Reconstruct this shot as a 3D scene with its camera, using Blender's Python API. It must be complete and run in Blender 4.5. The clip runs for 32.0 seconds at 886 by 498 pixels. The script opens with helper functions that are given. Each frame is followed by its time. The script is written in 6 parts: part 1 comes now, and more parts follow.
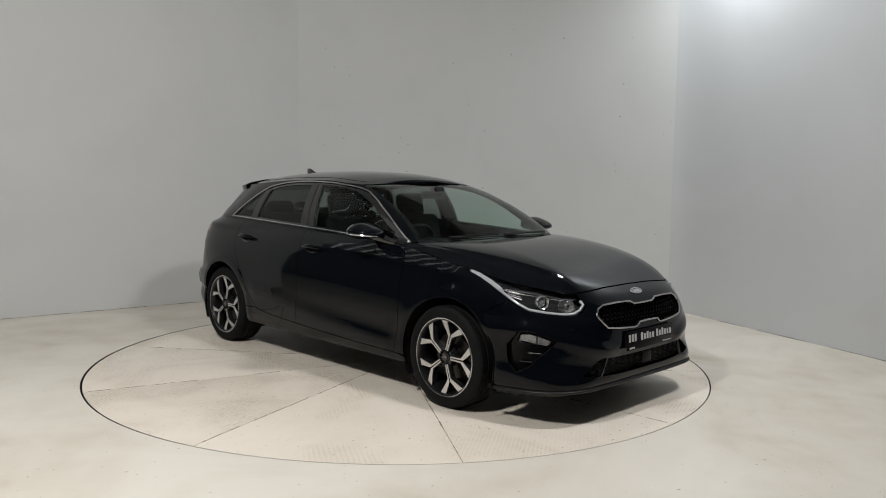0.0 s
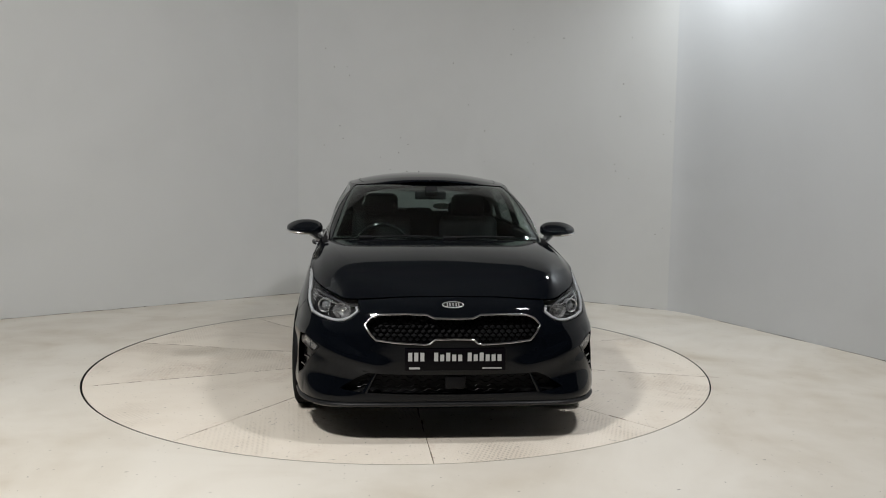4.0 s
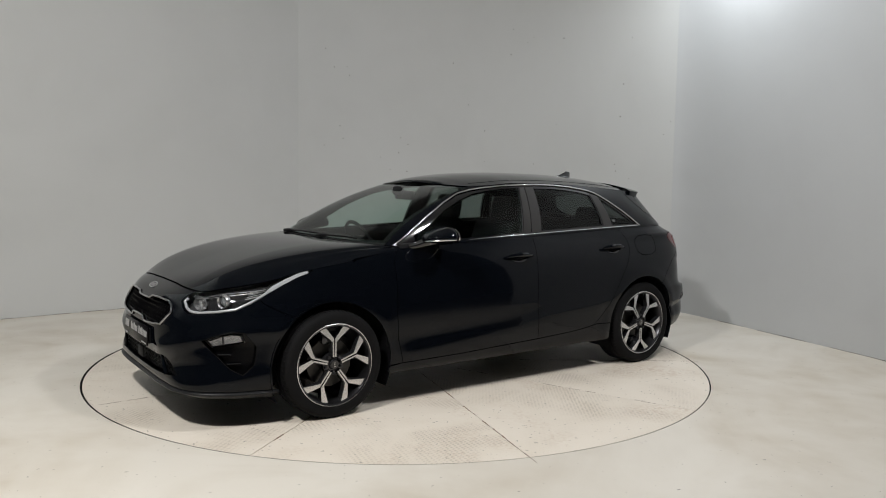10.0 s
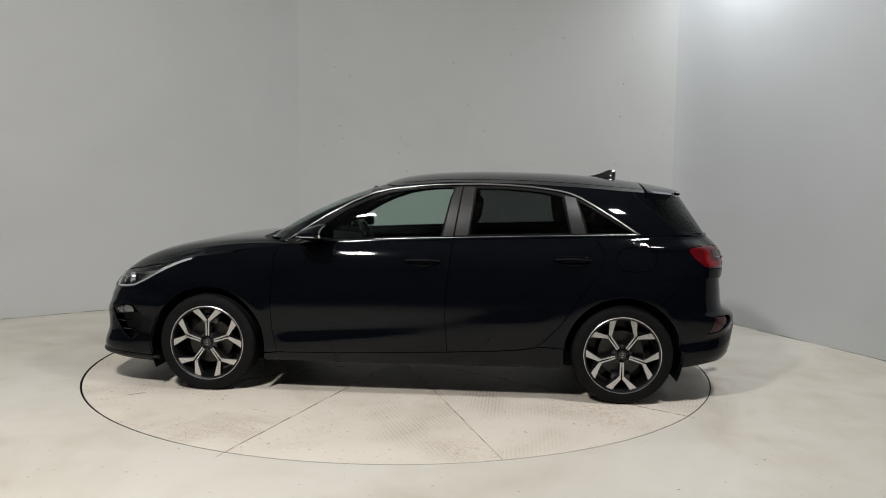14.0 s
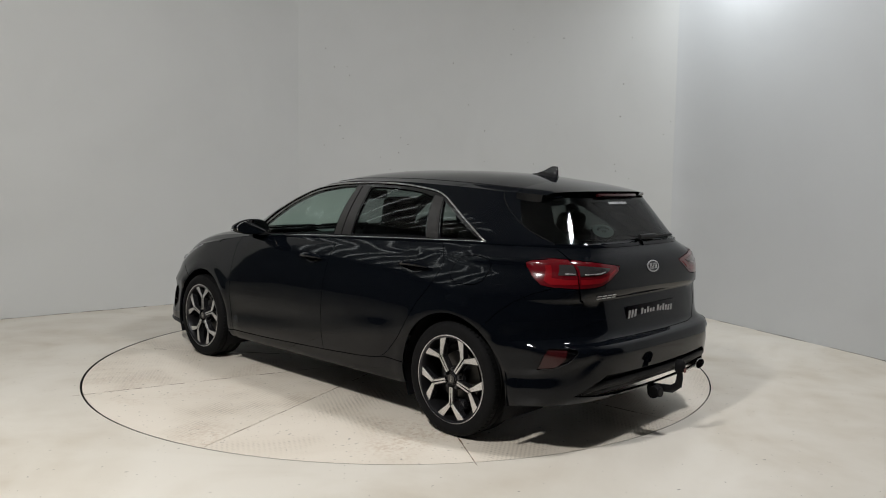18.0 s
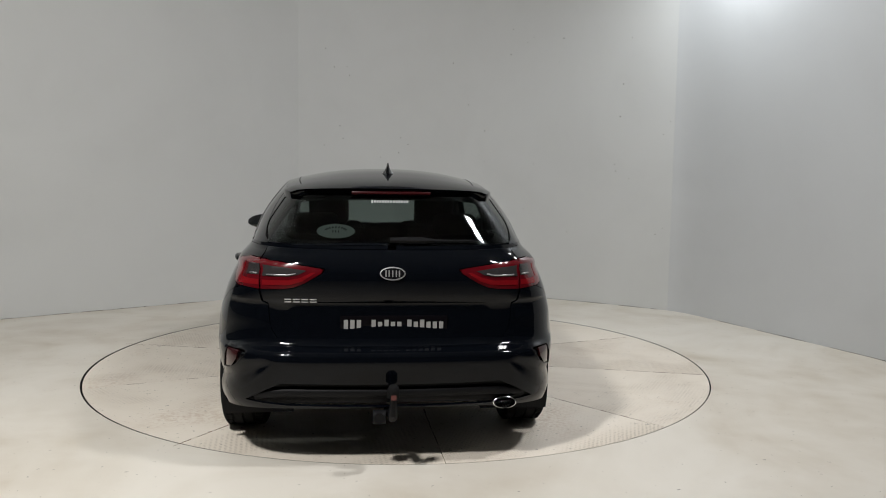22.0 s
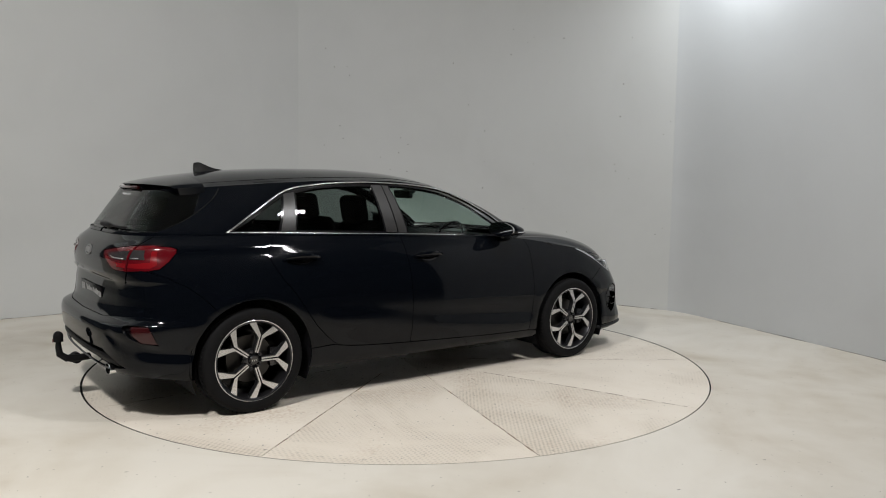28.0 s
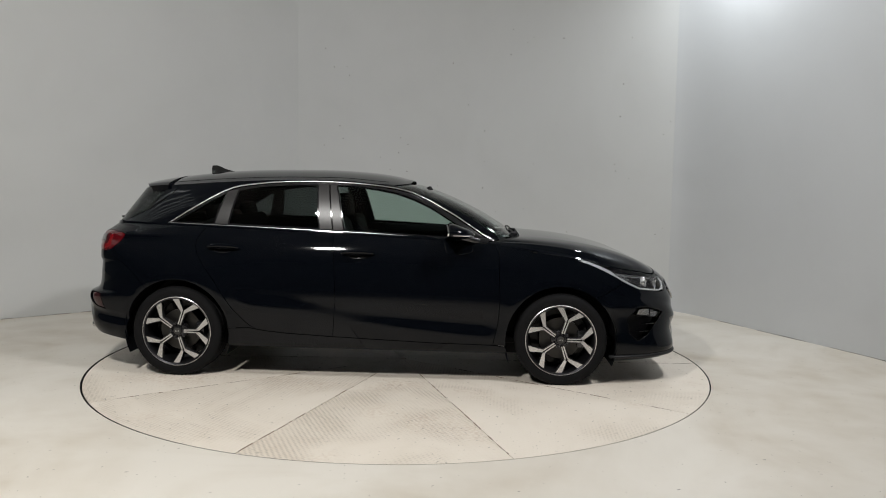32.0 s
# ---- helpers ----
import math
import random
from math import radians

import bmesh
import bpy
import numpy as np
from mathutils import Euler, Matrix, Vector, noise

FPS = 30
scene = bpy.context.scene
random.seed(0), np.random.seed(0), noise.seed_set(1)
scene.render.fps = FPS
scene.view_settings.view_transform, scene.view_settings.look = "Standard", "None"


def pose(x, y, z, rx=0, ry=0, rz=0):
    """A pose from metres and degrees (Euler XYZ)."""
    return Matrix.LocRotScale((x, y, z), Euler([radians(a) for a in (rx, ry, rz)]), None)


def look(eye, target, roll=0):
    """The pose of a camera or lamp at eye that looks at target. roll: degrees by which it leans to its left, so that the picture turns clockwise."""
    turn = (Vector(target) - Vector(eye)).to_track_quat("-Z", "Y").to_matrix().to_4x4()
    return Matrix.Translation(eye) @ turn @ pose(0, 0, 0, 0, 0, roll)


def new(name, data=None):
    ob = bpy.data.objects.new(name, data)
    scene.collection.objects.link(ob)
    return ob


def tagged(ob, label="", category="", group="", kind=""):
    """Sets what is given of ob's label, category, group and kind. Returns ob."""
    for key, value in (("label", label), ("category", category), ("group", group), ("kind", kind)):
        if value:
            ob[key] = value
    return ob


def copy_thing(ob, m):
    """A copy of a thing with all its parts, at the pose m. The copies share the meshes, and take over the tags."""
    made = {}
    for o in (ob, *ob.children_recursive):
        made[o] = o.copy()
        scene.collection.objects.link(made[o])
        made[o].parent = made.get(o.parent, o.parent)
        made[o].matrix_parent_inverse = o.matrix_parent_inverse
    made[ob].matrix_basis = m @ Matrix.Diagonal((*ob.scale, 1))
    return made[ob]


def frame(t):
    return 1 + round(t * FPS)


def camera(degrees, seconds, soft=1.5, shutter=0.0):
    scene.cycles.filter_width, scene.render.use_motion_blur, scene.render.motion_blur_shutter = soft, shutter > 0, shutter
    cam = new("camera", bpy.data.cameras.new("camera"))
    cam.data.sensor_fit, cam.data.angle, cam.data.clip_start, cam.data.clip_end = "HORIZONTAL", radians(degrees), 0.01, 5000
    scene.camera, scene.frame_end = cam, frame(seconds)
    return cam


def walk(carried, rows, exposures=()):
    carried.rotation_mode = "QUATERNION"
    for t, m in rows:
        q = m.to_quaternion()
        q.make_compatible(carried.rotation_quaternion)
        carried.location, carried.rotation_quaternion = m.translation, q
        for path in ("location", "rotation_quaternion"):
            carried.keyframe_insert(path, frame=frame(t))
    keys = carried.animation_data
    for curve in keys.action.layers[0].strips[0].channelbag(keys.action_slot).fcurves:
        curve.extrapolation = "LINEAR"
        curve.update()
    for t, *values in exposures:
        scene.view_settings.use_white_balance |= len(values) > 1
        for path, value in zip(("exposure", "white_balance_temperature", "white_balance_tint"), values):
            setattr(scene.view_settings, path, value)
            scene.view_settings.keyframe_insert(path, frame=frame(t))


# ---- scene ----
# ---------------------------------------------------------------- camera
cam = camera(59.69, 32.0, soft=1.0)
# the camera stands still on a tripod and looks slightly down
EYE = (0.0, -5.9086, 1.3704)
AIM = (math.sin(0.0509) * math.cos(0.0866), math.cos(0.0509) * math.cos(0.0866), -math.sin(0.0866))
STAND = look(EYE, tuple(e + a for e, a in zip(EYE, AIM)), 0.865)
walk(cam, [(0, STAND), (32, STAND)], [(0, 0.0), (32, 0.0)])

# the turntable: degrees per second, the car's heading at the start, and its place on the plate
RATE, HEADING = -9.9175, -48.22
PLATE_R = 2.256
OFF = Vector((-0.1831, 0.1906, 0.0))

# ---------------------------------------------------------------- world and lamps
world = bpy.data.worlds.new("world")
scene.world = world
world.use_nodes = True
world.node_tree.nodes["Background"].inputs[0].default_value = (0.5, 0.55, 0.6, 1)
world.node_tree.nodes["Background"].inputs[1].default_value = 0.02


def area_lamp(name, eye, target, power, sx, sy, colour, spread=180):
    data = bpy.data.lights.new(name, "AREA")
    data.shape, data.size, data.size_y = "RECTANGLE", sx, sy
    data.energy, data.color, data.spread = power, colour, radians(spread)
    ob = new(name, data)
    ob.matrix_world = look(eye, target)
    return ob


LAMPS = (  # eye, target, watts, width, height, colour, beam
    ((-1.95, -4.55, 4.5), (-2.3, -1.5, 0.0), 214, 0.46, 0.34, (0.975, 0.957, 0.928), 172),
    ((2.5, -2.65, 4.5), (0.3, 0.4, 0.0), 80, 0.46, 0.34, (0.965, 0.96, 0.965), 149),
    ((2.72, 1.32, 4.12), (3.45, 1.22, 2.5), 32, 0.30, 0.22, (0.92, 0.97, 1.0), 180),
)
for eye, target, watts, sx, sy, colour, beam in LAMPS:
    area_lamp("flood_light_source", eye, target, watts, sx, sy, colour, beam)


# ---------------------------------------------------------------- materials
def material(name):
    m = bpy.data.materials.new(name)
    m.use_nodes = True
    return m, m.node_tree.nodes, m.node_tree.links, m.node_tree.nodes["Principled BSDF"]


def plain(name, colour, rough=0.5, metal=0.0, coat=0.0, spec=0.5, grain=0.0, scale=200.0, bump=0.0, emit=0.0, mottle=0.0, coat_ior=1.5):
    """A surface with an even colour, fine grain in its roughness and relief."""
    m, nodes, links, b = material(name)
    b.inputs["Base Color"].default_value = (*colour, 1)
    b.inputs["Roughness"].default_value = rough
    b.inputs["Metallic"].default_value = metal
    b.inputs["Coat Weight"].default_value = coat
    b.inputs["Coat Roughness"].default_value = 0.05
    b.inputs["Coat IOR"].default_value = coat_ior
    b.inputs["Specular IOR Level"].default_value = spec
    if emit:
        b.inputs["Emission Color"].default_value = (*colour, 1)
        b.inputs["Emission Strength"].default_value = emit
    if grain or bump or mottle:
        tc = nodes.new("ShaderNodeTexCoord")
        n = nodes.new("ShaderNodeTexNoise")
        n.inputs["Scale"].default_value, n.inputs["Detail"].default_value = scale, 4
        links.new(tc.outputs["Object"], n.inputs["Vector"])
        if grain:
            mr = nodes.new("ShaderNodeMapRange")
            mr.inputs["To Min"].default_value, mr.inputs["To Max"].default_value = max(0.02, rough - grain), min(1, rough + grain)
            links.new(n.outputs["Fac"], mr.inputs["Value"])
            links.new(mr.outputs["Result"], b.inputs["Roughness"])
        if bump:
            bp = nodes.new("ShaderNodeBump")
            bp.inputs["Strength"].default_value, bp.inputs["Distance"].default_value = bump, 0.002
            links.new(n.outputs["Fac"], bp.inputs["Height"])
            links.new(bp.outputs["Normal"], b.inputs["Normal"])
        if mottle:
            n2 = nodes.new("ShaderNodeTexNoise")
            n2.inputs["Scale"].default_value, n2.inputs["Detail"].default_value = scale * 0.05, 5
            links.new(tc.outputs["Object"], n2.inputs["Vector"])
            ramp = nodes.new("ShaderNodeMix")
            ramp.data_type = "RGBA"
            ramp.inputs["A"].default_value = (*[c * (1 - mottle) for c in colour], 1)
            ramp.inputs["B"].default_value = (*[min(1, c * (1 + mottle)) for c in colour], 1)
            links.new(n2.outputs["Fac"], ramp.inputs["Factor"])
            links.new(ramp.outputs["Result"], b.inputs["Base Color"])
    return m


def stained(name, base, stain, rough, big, fine, amount, specks=0.0, bump=0.1, gloss_var=0.12, tread=False):
    """Painted plaster or concrete: cloudy stains, scuffs and small dark specks over a base colour."""
    m, nodes, links, b = material(name)
    tc = nodes.new("ShaderNodeTexCoord")
    place = tc.outputs["Object"]
    if tread:  # every deck plate has its own stains
        oi, sc, ad = (nodes.new(k) for k in ("ShaderNodeObjectInfo", "ShaderNodeVectorMath", "ShaderNodeVectorMath"))
        sc.operation, ad.operation = "SCALE", "ADD"
        sc.inputs[0].default_value = (23.0, 41.0, 7.0)
        links.new(oi.outputs["Random"], sc.inputs["Scale"])
        links.new(place, ad.inputs[0])
        links.new(sc.outputs["Vector"], ad.inputs[1])
        place = ad.outputs["Vector"]
    n1, n2, n3 = (nodes.new("ShaderNodeTexNoise") for _ in range(3))
    for n, s, d, w in ((n1, big, 6, 1.2), (n2, fine, 8, 0.3), (n3, fine * 9, 3, 0.0)):
        n.inputs["Scale"].default_value, n.inputs["Detail"].default_value, n.inputs["Distortion"].default_value = s, d, w
        links.new(place, n.inputs["Vector"])
    r1 = nodes.new("ShaderNodeValToRGB")
    r1.color_ramp.elements[0].position, r1.color_ramp.elements[1].position = 0.38, 0.72
    r1.color_ramp.elements[0].color, r1.color_ramp.elements[1].color = (0, 0, 0, 1), (1, 1, 1, 1)
    links.new(n1.outputs["Fac"], r1.inputs["Fac"])
    mul = nodes.new("ShaderNodeMath")
    mul.operation = "MULTIPLY"
    links.new(r1.outputs["Color"], mul.inputs[0])
    links.new(n2.outputs["Fac"], mul.inputs[1])
    amt = nodes.new("ShaderNodeMath")
    amt.operation = "MULTIPLY"
    amt.inputs[1].default_value = amount * 1.8
    links.new(mul.outputs[0], amt.inputs[0])
    mix = nodes.new("ShaderNodeMix")
    mix.data_type = "RGBA"
    mix.inputs["A"].default_value, mix.inputs["B"].default_value = (*base, 1), (*stain, 1)
    links.new(amt.outputs[0], mix.inputs["Factor"])
    last = mix.outputs["Result"]
    if specks:
        r3 = nodes.new("ShaderNodeValToRGB")
        r3.color_ramp.elements[0].position, r3.color_ramp.elements[1].position = 0.74 - 0.04 * specks, 0.76 - 0.04 * specks
        r3.color_ramp.elements[0].color, r3.color_ramp.elements[1].color = (0, 0, 0, 1), (1, 1, 1, 1)
        links.new(n3.outputs["Fac"], r3.inputs["Fac"])
        mx = nodes.new("ShaderNodeMix")
        mx.data_type = "RGBA"
        mx.inputs["B"].default_value = (0.16, 0.14, 0.11, 1)
        sc = nodes.new("ShaderNodeMath")
        sc.operation = "MULTIPLY"
        sc.inputs[1].default_value = 0.7
        links.new(r3.outputs["Color"], sc.inputs[0])
        links.new(sc.outputs[0], mx.inputs["Factor"])
        links.new(last, mx.inputs["A"])
        last = mx.outputs["Result"]
    links.new(last, b.inputs["Base Color"])
    mr = nodes.new("ShaderNodeMapRange")
    mr.inputs["To Min"].default_value, mr.inputs["To Max"].default_value = rough - gloss_var, rough + gloss_var
    links.new(n2.outputs["Fac"], mr.inputs["Value"])
    links.new(mr.outputs["Result"], b.inputs["Roughness"])
    bp = nodes.new("ShaderNodeBump")
    bp.inputs["Strength"].default_value, bp.inputs["Distance"].default_value = bump, 0.004
    links.new(n2.outputs["Fac"], bp.inputs["Height"])
    normal = bp.outputs["Normal"]
    if tread:  # raised lozenges of the tread plate, worn dark here and there
        mp, vo, rp, b2 = (nodes.new(k) for k in ("ShaderNodeMapping", "ShaderNodeTexVoronoi", "ShaderNodeValToRGB", "ShaderNodeBump"))
        mp.inputs["Scale"].default_value = (30.0, 52.0, 30.0)
        mp.inputs["Rotation"].default_value = (0, 0, 0.6)
        vo.inputs["Randomness"].default_value, vo.inputs["Scale"].default_value = 0.12, 1.0
        rp.color_ramp.elements[0].position, rp.color_ramp.elements[1].position = 0.22, 0.36
        rp.color_ramp.elements[0].color, rp.color_ramp.elements[1].color = (1, 1, 1, 1), (0, 0, 0, 1)
        links.new(tc.outputs["Object"], mp.inputs["Vector"])
        links.new(mp.outputs["Vector"], vo.inputs["Vector"])
        links.new(vo.outputs["Distance"], rp.inputs["Fac"])
        b2.inputs["Strength"].default_value, b2.inputs["Distance"].default_value = 0.6, 0.003
        links.new(normal, b2.inputs["Normal"])
        normal = b2.outputs["Normal"]
        wear, w2, w3, mx2 = (nodes.new(k) for k in ("ShaderNodeValToRGB", "ShaderNodeMath", "ShaderNodeMath", "ShaderNodeMix"))
        wear.color_ramp.elements[0].position, wear.color_ramp.elements[1].position = 0.49, 0.67
        links.new(n1.outputs["Fac"], wear.inputs["Fac"])
        w2.operation = w3.operation = "MULTIPLY"
        w3.inputs[1].default_value = 0.40
        hi, hb = nodes.new("ShaderNodeMath"), nodes.new("ShaderNodeMath")  # the paint fills the relief where it is not worn
        hi.operation, hb.operation = "MULTIPLY_ADD", "MULTIPLY"
        hi.inputs[1].default_value, hi.inputs[2].default_value = 0.75, 0.25
        links.new(wear.outputs["Color"], hi.inputs[0])
        links.new(hi.outputs[0], hb.inputs[0])
        links.new(rp.outputs["Color"], hb.inputs[1])
        links.new(hb.outputs[0], b2.inputs["Height"])
        # rust breaking through in brown patches of fine flecks
        p1, p2, f1, f2, fm, mx3 = (nodes.new(k) for k in ("ShaderNodeTexNoise", "ShaderNodeTexNoise", "ShaderNodeValToRGB", "ShaderNodeValToRGB", "ShaderNodeMath", "ShaderNodeMix"))
        p1.inputs["Scale"].default_value, p2.inputs["Scale"].default_value = 1.7, 42.0
        p1.inputs["Detail"].default_value, p2.inputs["Detail"].default_value = 3, 6
        f1.color_ramp.elements[0].position, f1.color_ramp.elements[1].position = 0.53, 0.70
        f2.color_ramp.elements[0].position, f2.color_ramp.elements[1].position = 0.44, 0.68
        for p, f in ((p1, f1), (p2, f2)):
            links.new(place, p.inputs["Vector"])
            links.new(p.outputs["Fac"], f.inputs["Fac"])
        fm.operation = "MULTIPLY"
        links.new(f1.outputs["Color"], fm.inputs[0])
        links.new(f2.outputs["Color"], fm.inputs[1])
        mx3.data_type = "RGBA"
        mx3.inputs["B"].default_value = (0.40, 0.25, 0.14, 1)
        fw = nodes.new("ShaderNodeMath")
        fw.operation, fw.inputs[1].default_value = "MULTIPLY", 0.42
        links.new(fm.outputs[0], fw.inputs[0])
        links.new(fw.outputs[0], mx3.inputs["Factor"])
        links.new(last, mx3.inputs["A"])
        last = mx3.outputs["Result"]
        links.new(rp.outputs["Color"], w2.inputs[0])
        links.new(wear.outputs["Color"], w2.inputs[1])
        links.new(w2.outputs[0], w3.inputs[0])
        mx2.data_type = "RGBA"
        mx2.inputs["B"].default_value = (0.22, 0.18, 0.14, 1)
        links.new(w3.outputs[0], mx2.inputs["Factor"])
        links.new(last, mx2.inputs["A"])
        links.new(mx2.outputs["Result"], b.inputs["Base Color"])
    links.new(normal, b.inputs["Normal"])
    return m


def glass(name, tint, rough=0.0):
    """Thin automotive glass: a clear or tinted sheet with a mirror-like surface."""
    m, nodes, links, b = material(name)
    nodes.remove(b)
    out = nodes["Material Output"]
    t, g, mix, lw, pw, ma = (nodes.new(k) for k in ("ShaderNodeBsdfTransparent", "ShaderNodeBsdfGlossy", "ShaderNodeMixShader", "ShaderNodeLayerWeight", "ShaderNodeMath", "ShaderNodeMath"))
    t.inputs["Color"].default_value = (*tint, 1)
    g.inputs["Roughness"].default_value = rough
    pw.operation, pw.inputs[1].default_value = "POWER", 5.0
    ma.operation, ma.inputs[1].default_value, ma.inputs[2].default_value = "MULTIPLY_ADD", 0.95, 0.030
    lw.inputs["Blend"].default_value = 0.5
    links.new(lw.outputs["Facing"], pw.inputs[0])
    links.new(pw.outputs[0], ma.inputs[0])
    links.new(ma.outputs[0], mix.inputs[0])
    links.new(t.outputs[0], mix.inputs[1])
    links.new(g.outputs[0], mix.inputs[2])
    links.new(mix.outputs[0], out.inputs["Surface"])
    return m


M_WALL = stained("wall_paint", (0.578, 0.587, 0.582), (0.50, 0.508, 0.50), 0.6, 0.7, 3.0, 0.35, bump=0.06)
# same wall paint with the lamp's cool light tinted into its colour
M_WALL_R = stained("wall_paint_cool_light", (0.56, 0.575, 0.588), (0.48, 0.49, 0.50), 0.5, 0.7, 3.0, 0.35, bump=0.06)
M_FLOOR = stained("floor_paint", (0.74, 0.70, 0.63), (0.55, 0.49, 0.40), 0.36, 0.8, 3.5, 0.85, specks=0.8, bump=0.08)
M_PLATE = stained("plate_paint", (0.80, 0.735, 0.645), (0.60, 0.52, 0.42), 0.42, 1.1, 5.0, 0.45, specks=1.3, bump=0.10, tread=True)
M_GAP = plain("gap_black", (0.005, 0.005, 0.005), 0.8, spec=0.1)
M_RUST = plain("seam_rust", (0.16, 0.09, 0.05), 0.9, mottle=0.5, scale=300)
M_HALL = plain("hall_dark", (0.20, 0.21, 0.225), 0.8, mottle=0.3, scale=10)
M_ROOF = plain("roof_sheet", (0.55, 0.56, 0.56), 0.7, mottle=0.2, scale=14)
M_PAINT = plain("black_paint", (0.0020, 0.0027, 0.0043), 0.45, 0.0, 1.0, 0.0, coat_ior=1.315)
M_PIANO = plain("gloss_black", (0.006, 0.006, 0.007), 0.12, 0, 0.6)
M_PLASTIC = plain("black_plastic", (0.006, 0.006, 0.007), 0.5, spec=0.14, grain=0.08, scale=700, bump=0.2)
M_CABIN = plain("cabin_black", (0.009, 0.009, 0.010), 0.75, spec=0.2, grain=0.1, scale=500, bump=0.3)
M_RUBBER = plain("tyre_rubber", (0.0055, 0.0055, 0.006), 0.75, spec=0.14, grain=0.1, scale=300, bump=0.3, mottle=0.25)
M_CHROME = plain("chrome", (0.72, 0.72, 0.73), 0.12, 1.0)
M_SATIN = plain("satin_chrome", (0.62, 0.62, 0.63), 0.24, 1.0)
M_RIM = plain("machined_alloy", (0.66, 0.66, 0.67), 0.27, 1.0, grain=0.08, scale=400)
M_RIMDARK = plain("dark_alloy", (0.07, 0.07, 0.075), 0.24, 0.8)
M_DISC = plain("brake_disc", (0.06, 0.058, 0.056), 0.4, 1.0)
M_PILLAR = plain("pillar_film", (0.022, 0.021, 0.021), 0.36, spec=0.5, grain=0.06, scale=600)
M_LIP = plain("lip_plastic", (0.012, 0.012, 0.013), 0.4, spec=0.25, grain=0.06, scale=600)
M_CLEAR = glass("clear_glass", (0.66, 0.76, 0.72))
M_TINT = glass("privacy_glass", (0.25, 0.275, 0.27))
M_LENS = glass("lamp_lens", (0.93, 0.94, 0.95))
M_RED = plain("red_lens", (0.17, 0.005, 0.008), 0.12, 0, 1.0, spec=0.2, coat_ior=1.36)
M_REDDARK = plain("red_lens_dark", (0.085, 0.003, 0.006), 0.15, 0, 1.0, spec=0.2, coat_ior=1.36)
M_SMOKE = plain("smoked_lens", (0.028, 0.026, 0.027), 0.12, 0, 1.0, spec=0.3, coat_ior=1.45)
M_DULLRED = plain("dull_red_lens", (0.030, 0.004, 0.005), 0.2, 0, 1.0, spec=0.2, coat_ior=1.36)
M_WHITEBAR = plain("white_print", (0.40, 0.40, 0.40), 0.5)
M_GREY = plain("grey_print", (0.10, 0.10, 0.10), 0.6)
M_BOARD = plain("plate_black", (0.004, 0.0035, 0.0045), 0.22, spec=0.06)
# rear plate's white print, its weaker light put into a dimmer colour
M_SHADEBAR = plain("shaded_print", (0.34, 0.34, 0.34), 0.5)
M_POCKET = plain("pocket_black", (0.002, 0.002, 0.0025), 0.2, spec=0.2)
M_CELL = plain("grille_black", (0.003, 0.003, 0.0035), 0.16, spec=0.4)
M_BARREL = plain("grey_alloy", (0.055, 0.055, 0.06), 0.3, 0.9)
M_STRIP = plain("lamp_strip", (0.42, 0.43, 0.44), 0.20, 0.0, 1.0)
M_BOWL = plain("lamp_bowl", (0.11, 0.11, 0.115), 0.3, 0.5)
M_FACET = plain("lamp_facets", (0.55, 0.55, 0.56), 0.22, 0.85, mottle=0.4, scale=900)
M_FOGCUP = plain("fog_reflector_metal", (0.27, 0.27, 0.28), 0.25, 0.85, mottle=0.6, scale=700)
M_LENSBODY = plain("projector_glass", (0.20, 0.21, 0.22), 0.08, 0.2, 1.0)
M_BADGE = plain("badge_metal", (0.55, 0.55, 0.56), 0.35, 0.8)
M_GRIM = plain("dark_chrome", (0.42, 0.42, 0.43), 0.14, 1.0)
M_TUBE = plain("tube_glow", (0.95, 1.0, 0.98), 0.5, emit=4.4)

M_MIRROR = plain("mirror", (0.75, 0.77, 0.78), 0.02, 1.0)


# ---------------------------------------------------------------- mesh helpers
def mesh_object(name, verts, faces, mat, parent=None, label="", normals=None, smooth=True, flat_from=None):
    me = bpy.data.meshes.new(name)
    me.from_pydata([tuple(map(float, v)) for v in verts], [], [tuple(map(int, f)) for f in faces])
    me.materials.append(mat)
    if smooth:
        me.polygons.foreach_set("use_smooth", [True] * len(me.polygons))
    if normals is not None:
        me.normals_split_custom_set_from_vertices([tuple(map(float, n)) for n in normals])
    me.update()
    ob = new(name, me)
    if parent is not None:
        ob.parent = parent
    if label:
        tagged(ob, label)
    return ob


def part(name, bm, mat, parent, label="", smooth=False):
    me = bpy.data.meshes.new(name)
    bm.normal_update()
    bm.to_mesh(me)
    bm.free()
    me.materials.append(mat)
    if smooth:
        me.polygons.foreach_set("use_smooth", [True] * len(me.polygons))
        me.set_sharp_from_angle(angle=radians(35))
    ob = new(name, me)
    if parent is not None:
        ob.parent = parent
    if label:
        tagged(ob, label)
    return ob


def thing(name, m, label, category, group="", kind=""):
    ob = new(name)
    ob.matrix_world = m
    ob.empty_display_size = 0.1
    return tagged(ob, label, category, group, kind)


def box(bm, sx, sy, sz, m=None, bevel=0.0, seg=2):
    r = bmesh.ops.create_cube(bm, size=1)
    bmesh.ops.scale(bm, vec=(sx, sy, sz), verts=r["verts"])
    if bevel:
        ed = list({e for v in r["verts"] for e in v.link_edges})
        k = bmesh.ops.bevel(bm, geom=ed, offset=bevel, segments=seg, affect="EDGES", profile=0.5)
        vs = list({v for f in k["faces"] for v in f.verts} | {v for v in r["verts"] if v.is_valid})
    else:
        vs = r["verts"]
    if m is not None:
        bmesh.ops.transform(bm, matrix=m, verts=vs)
    return vs


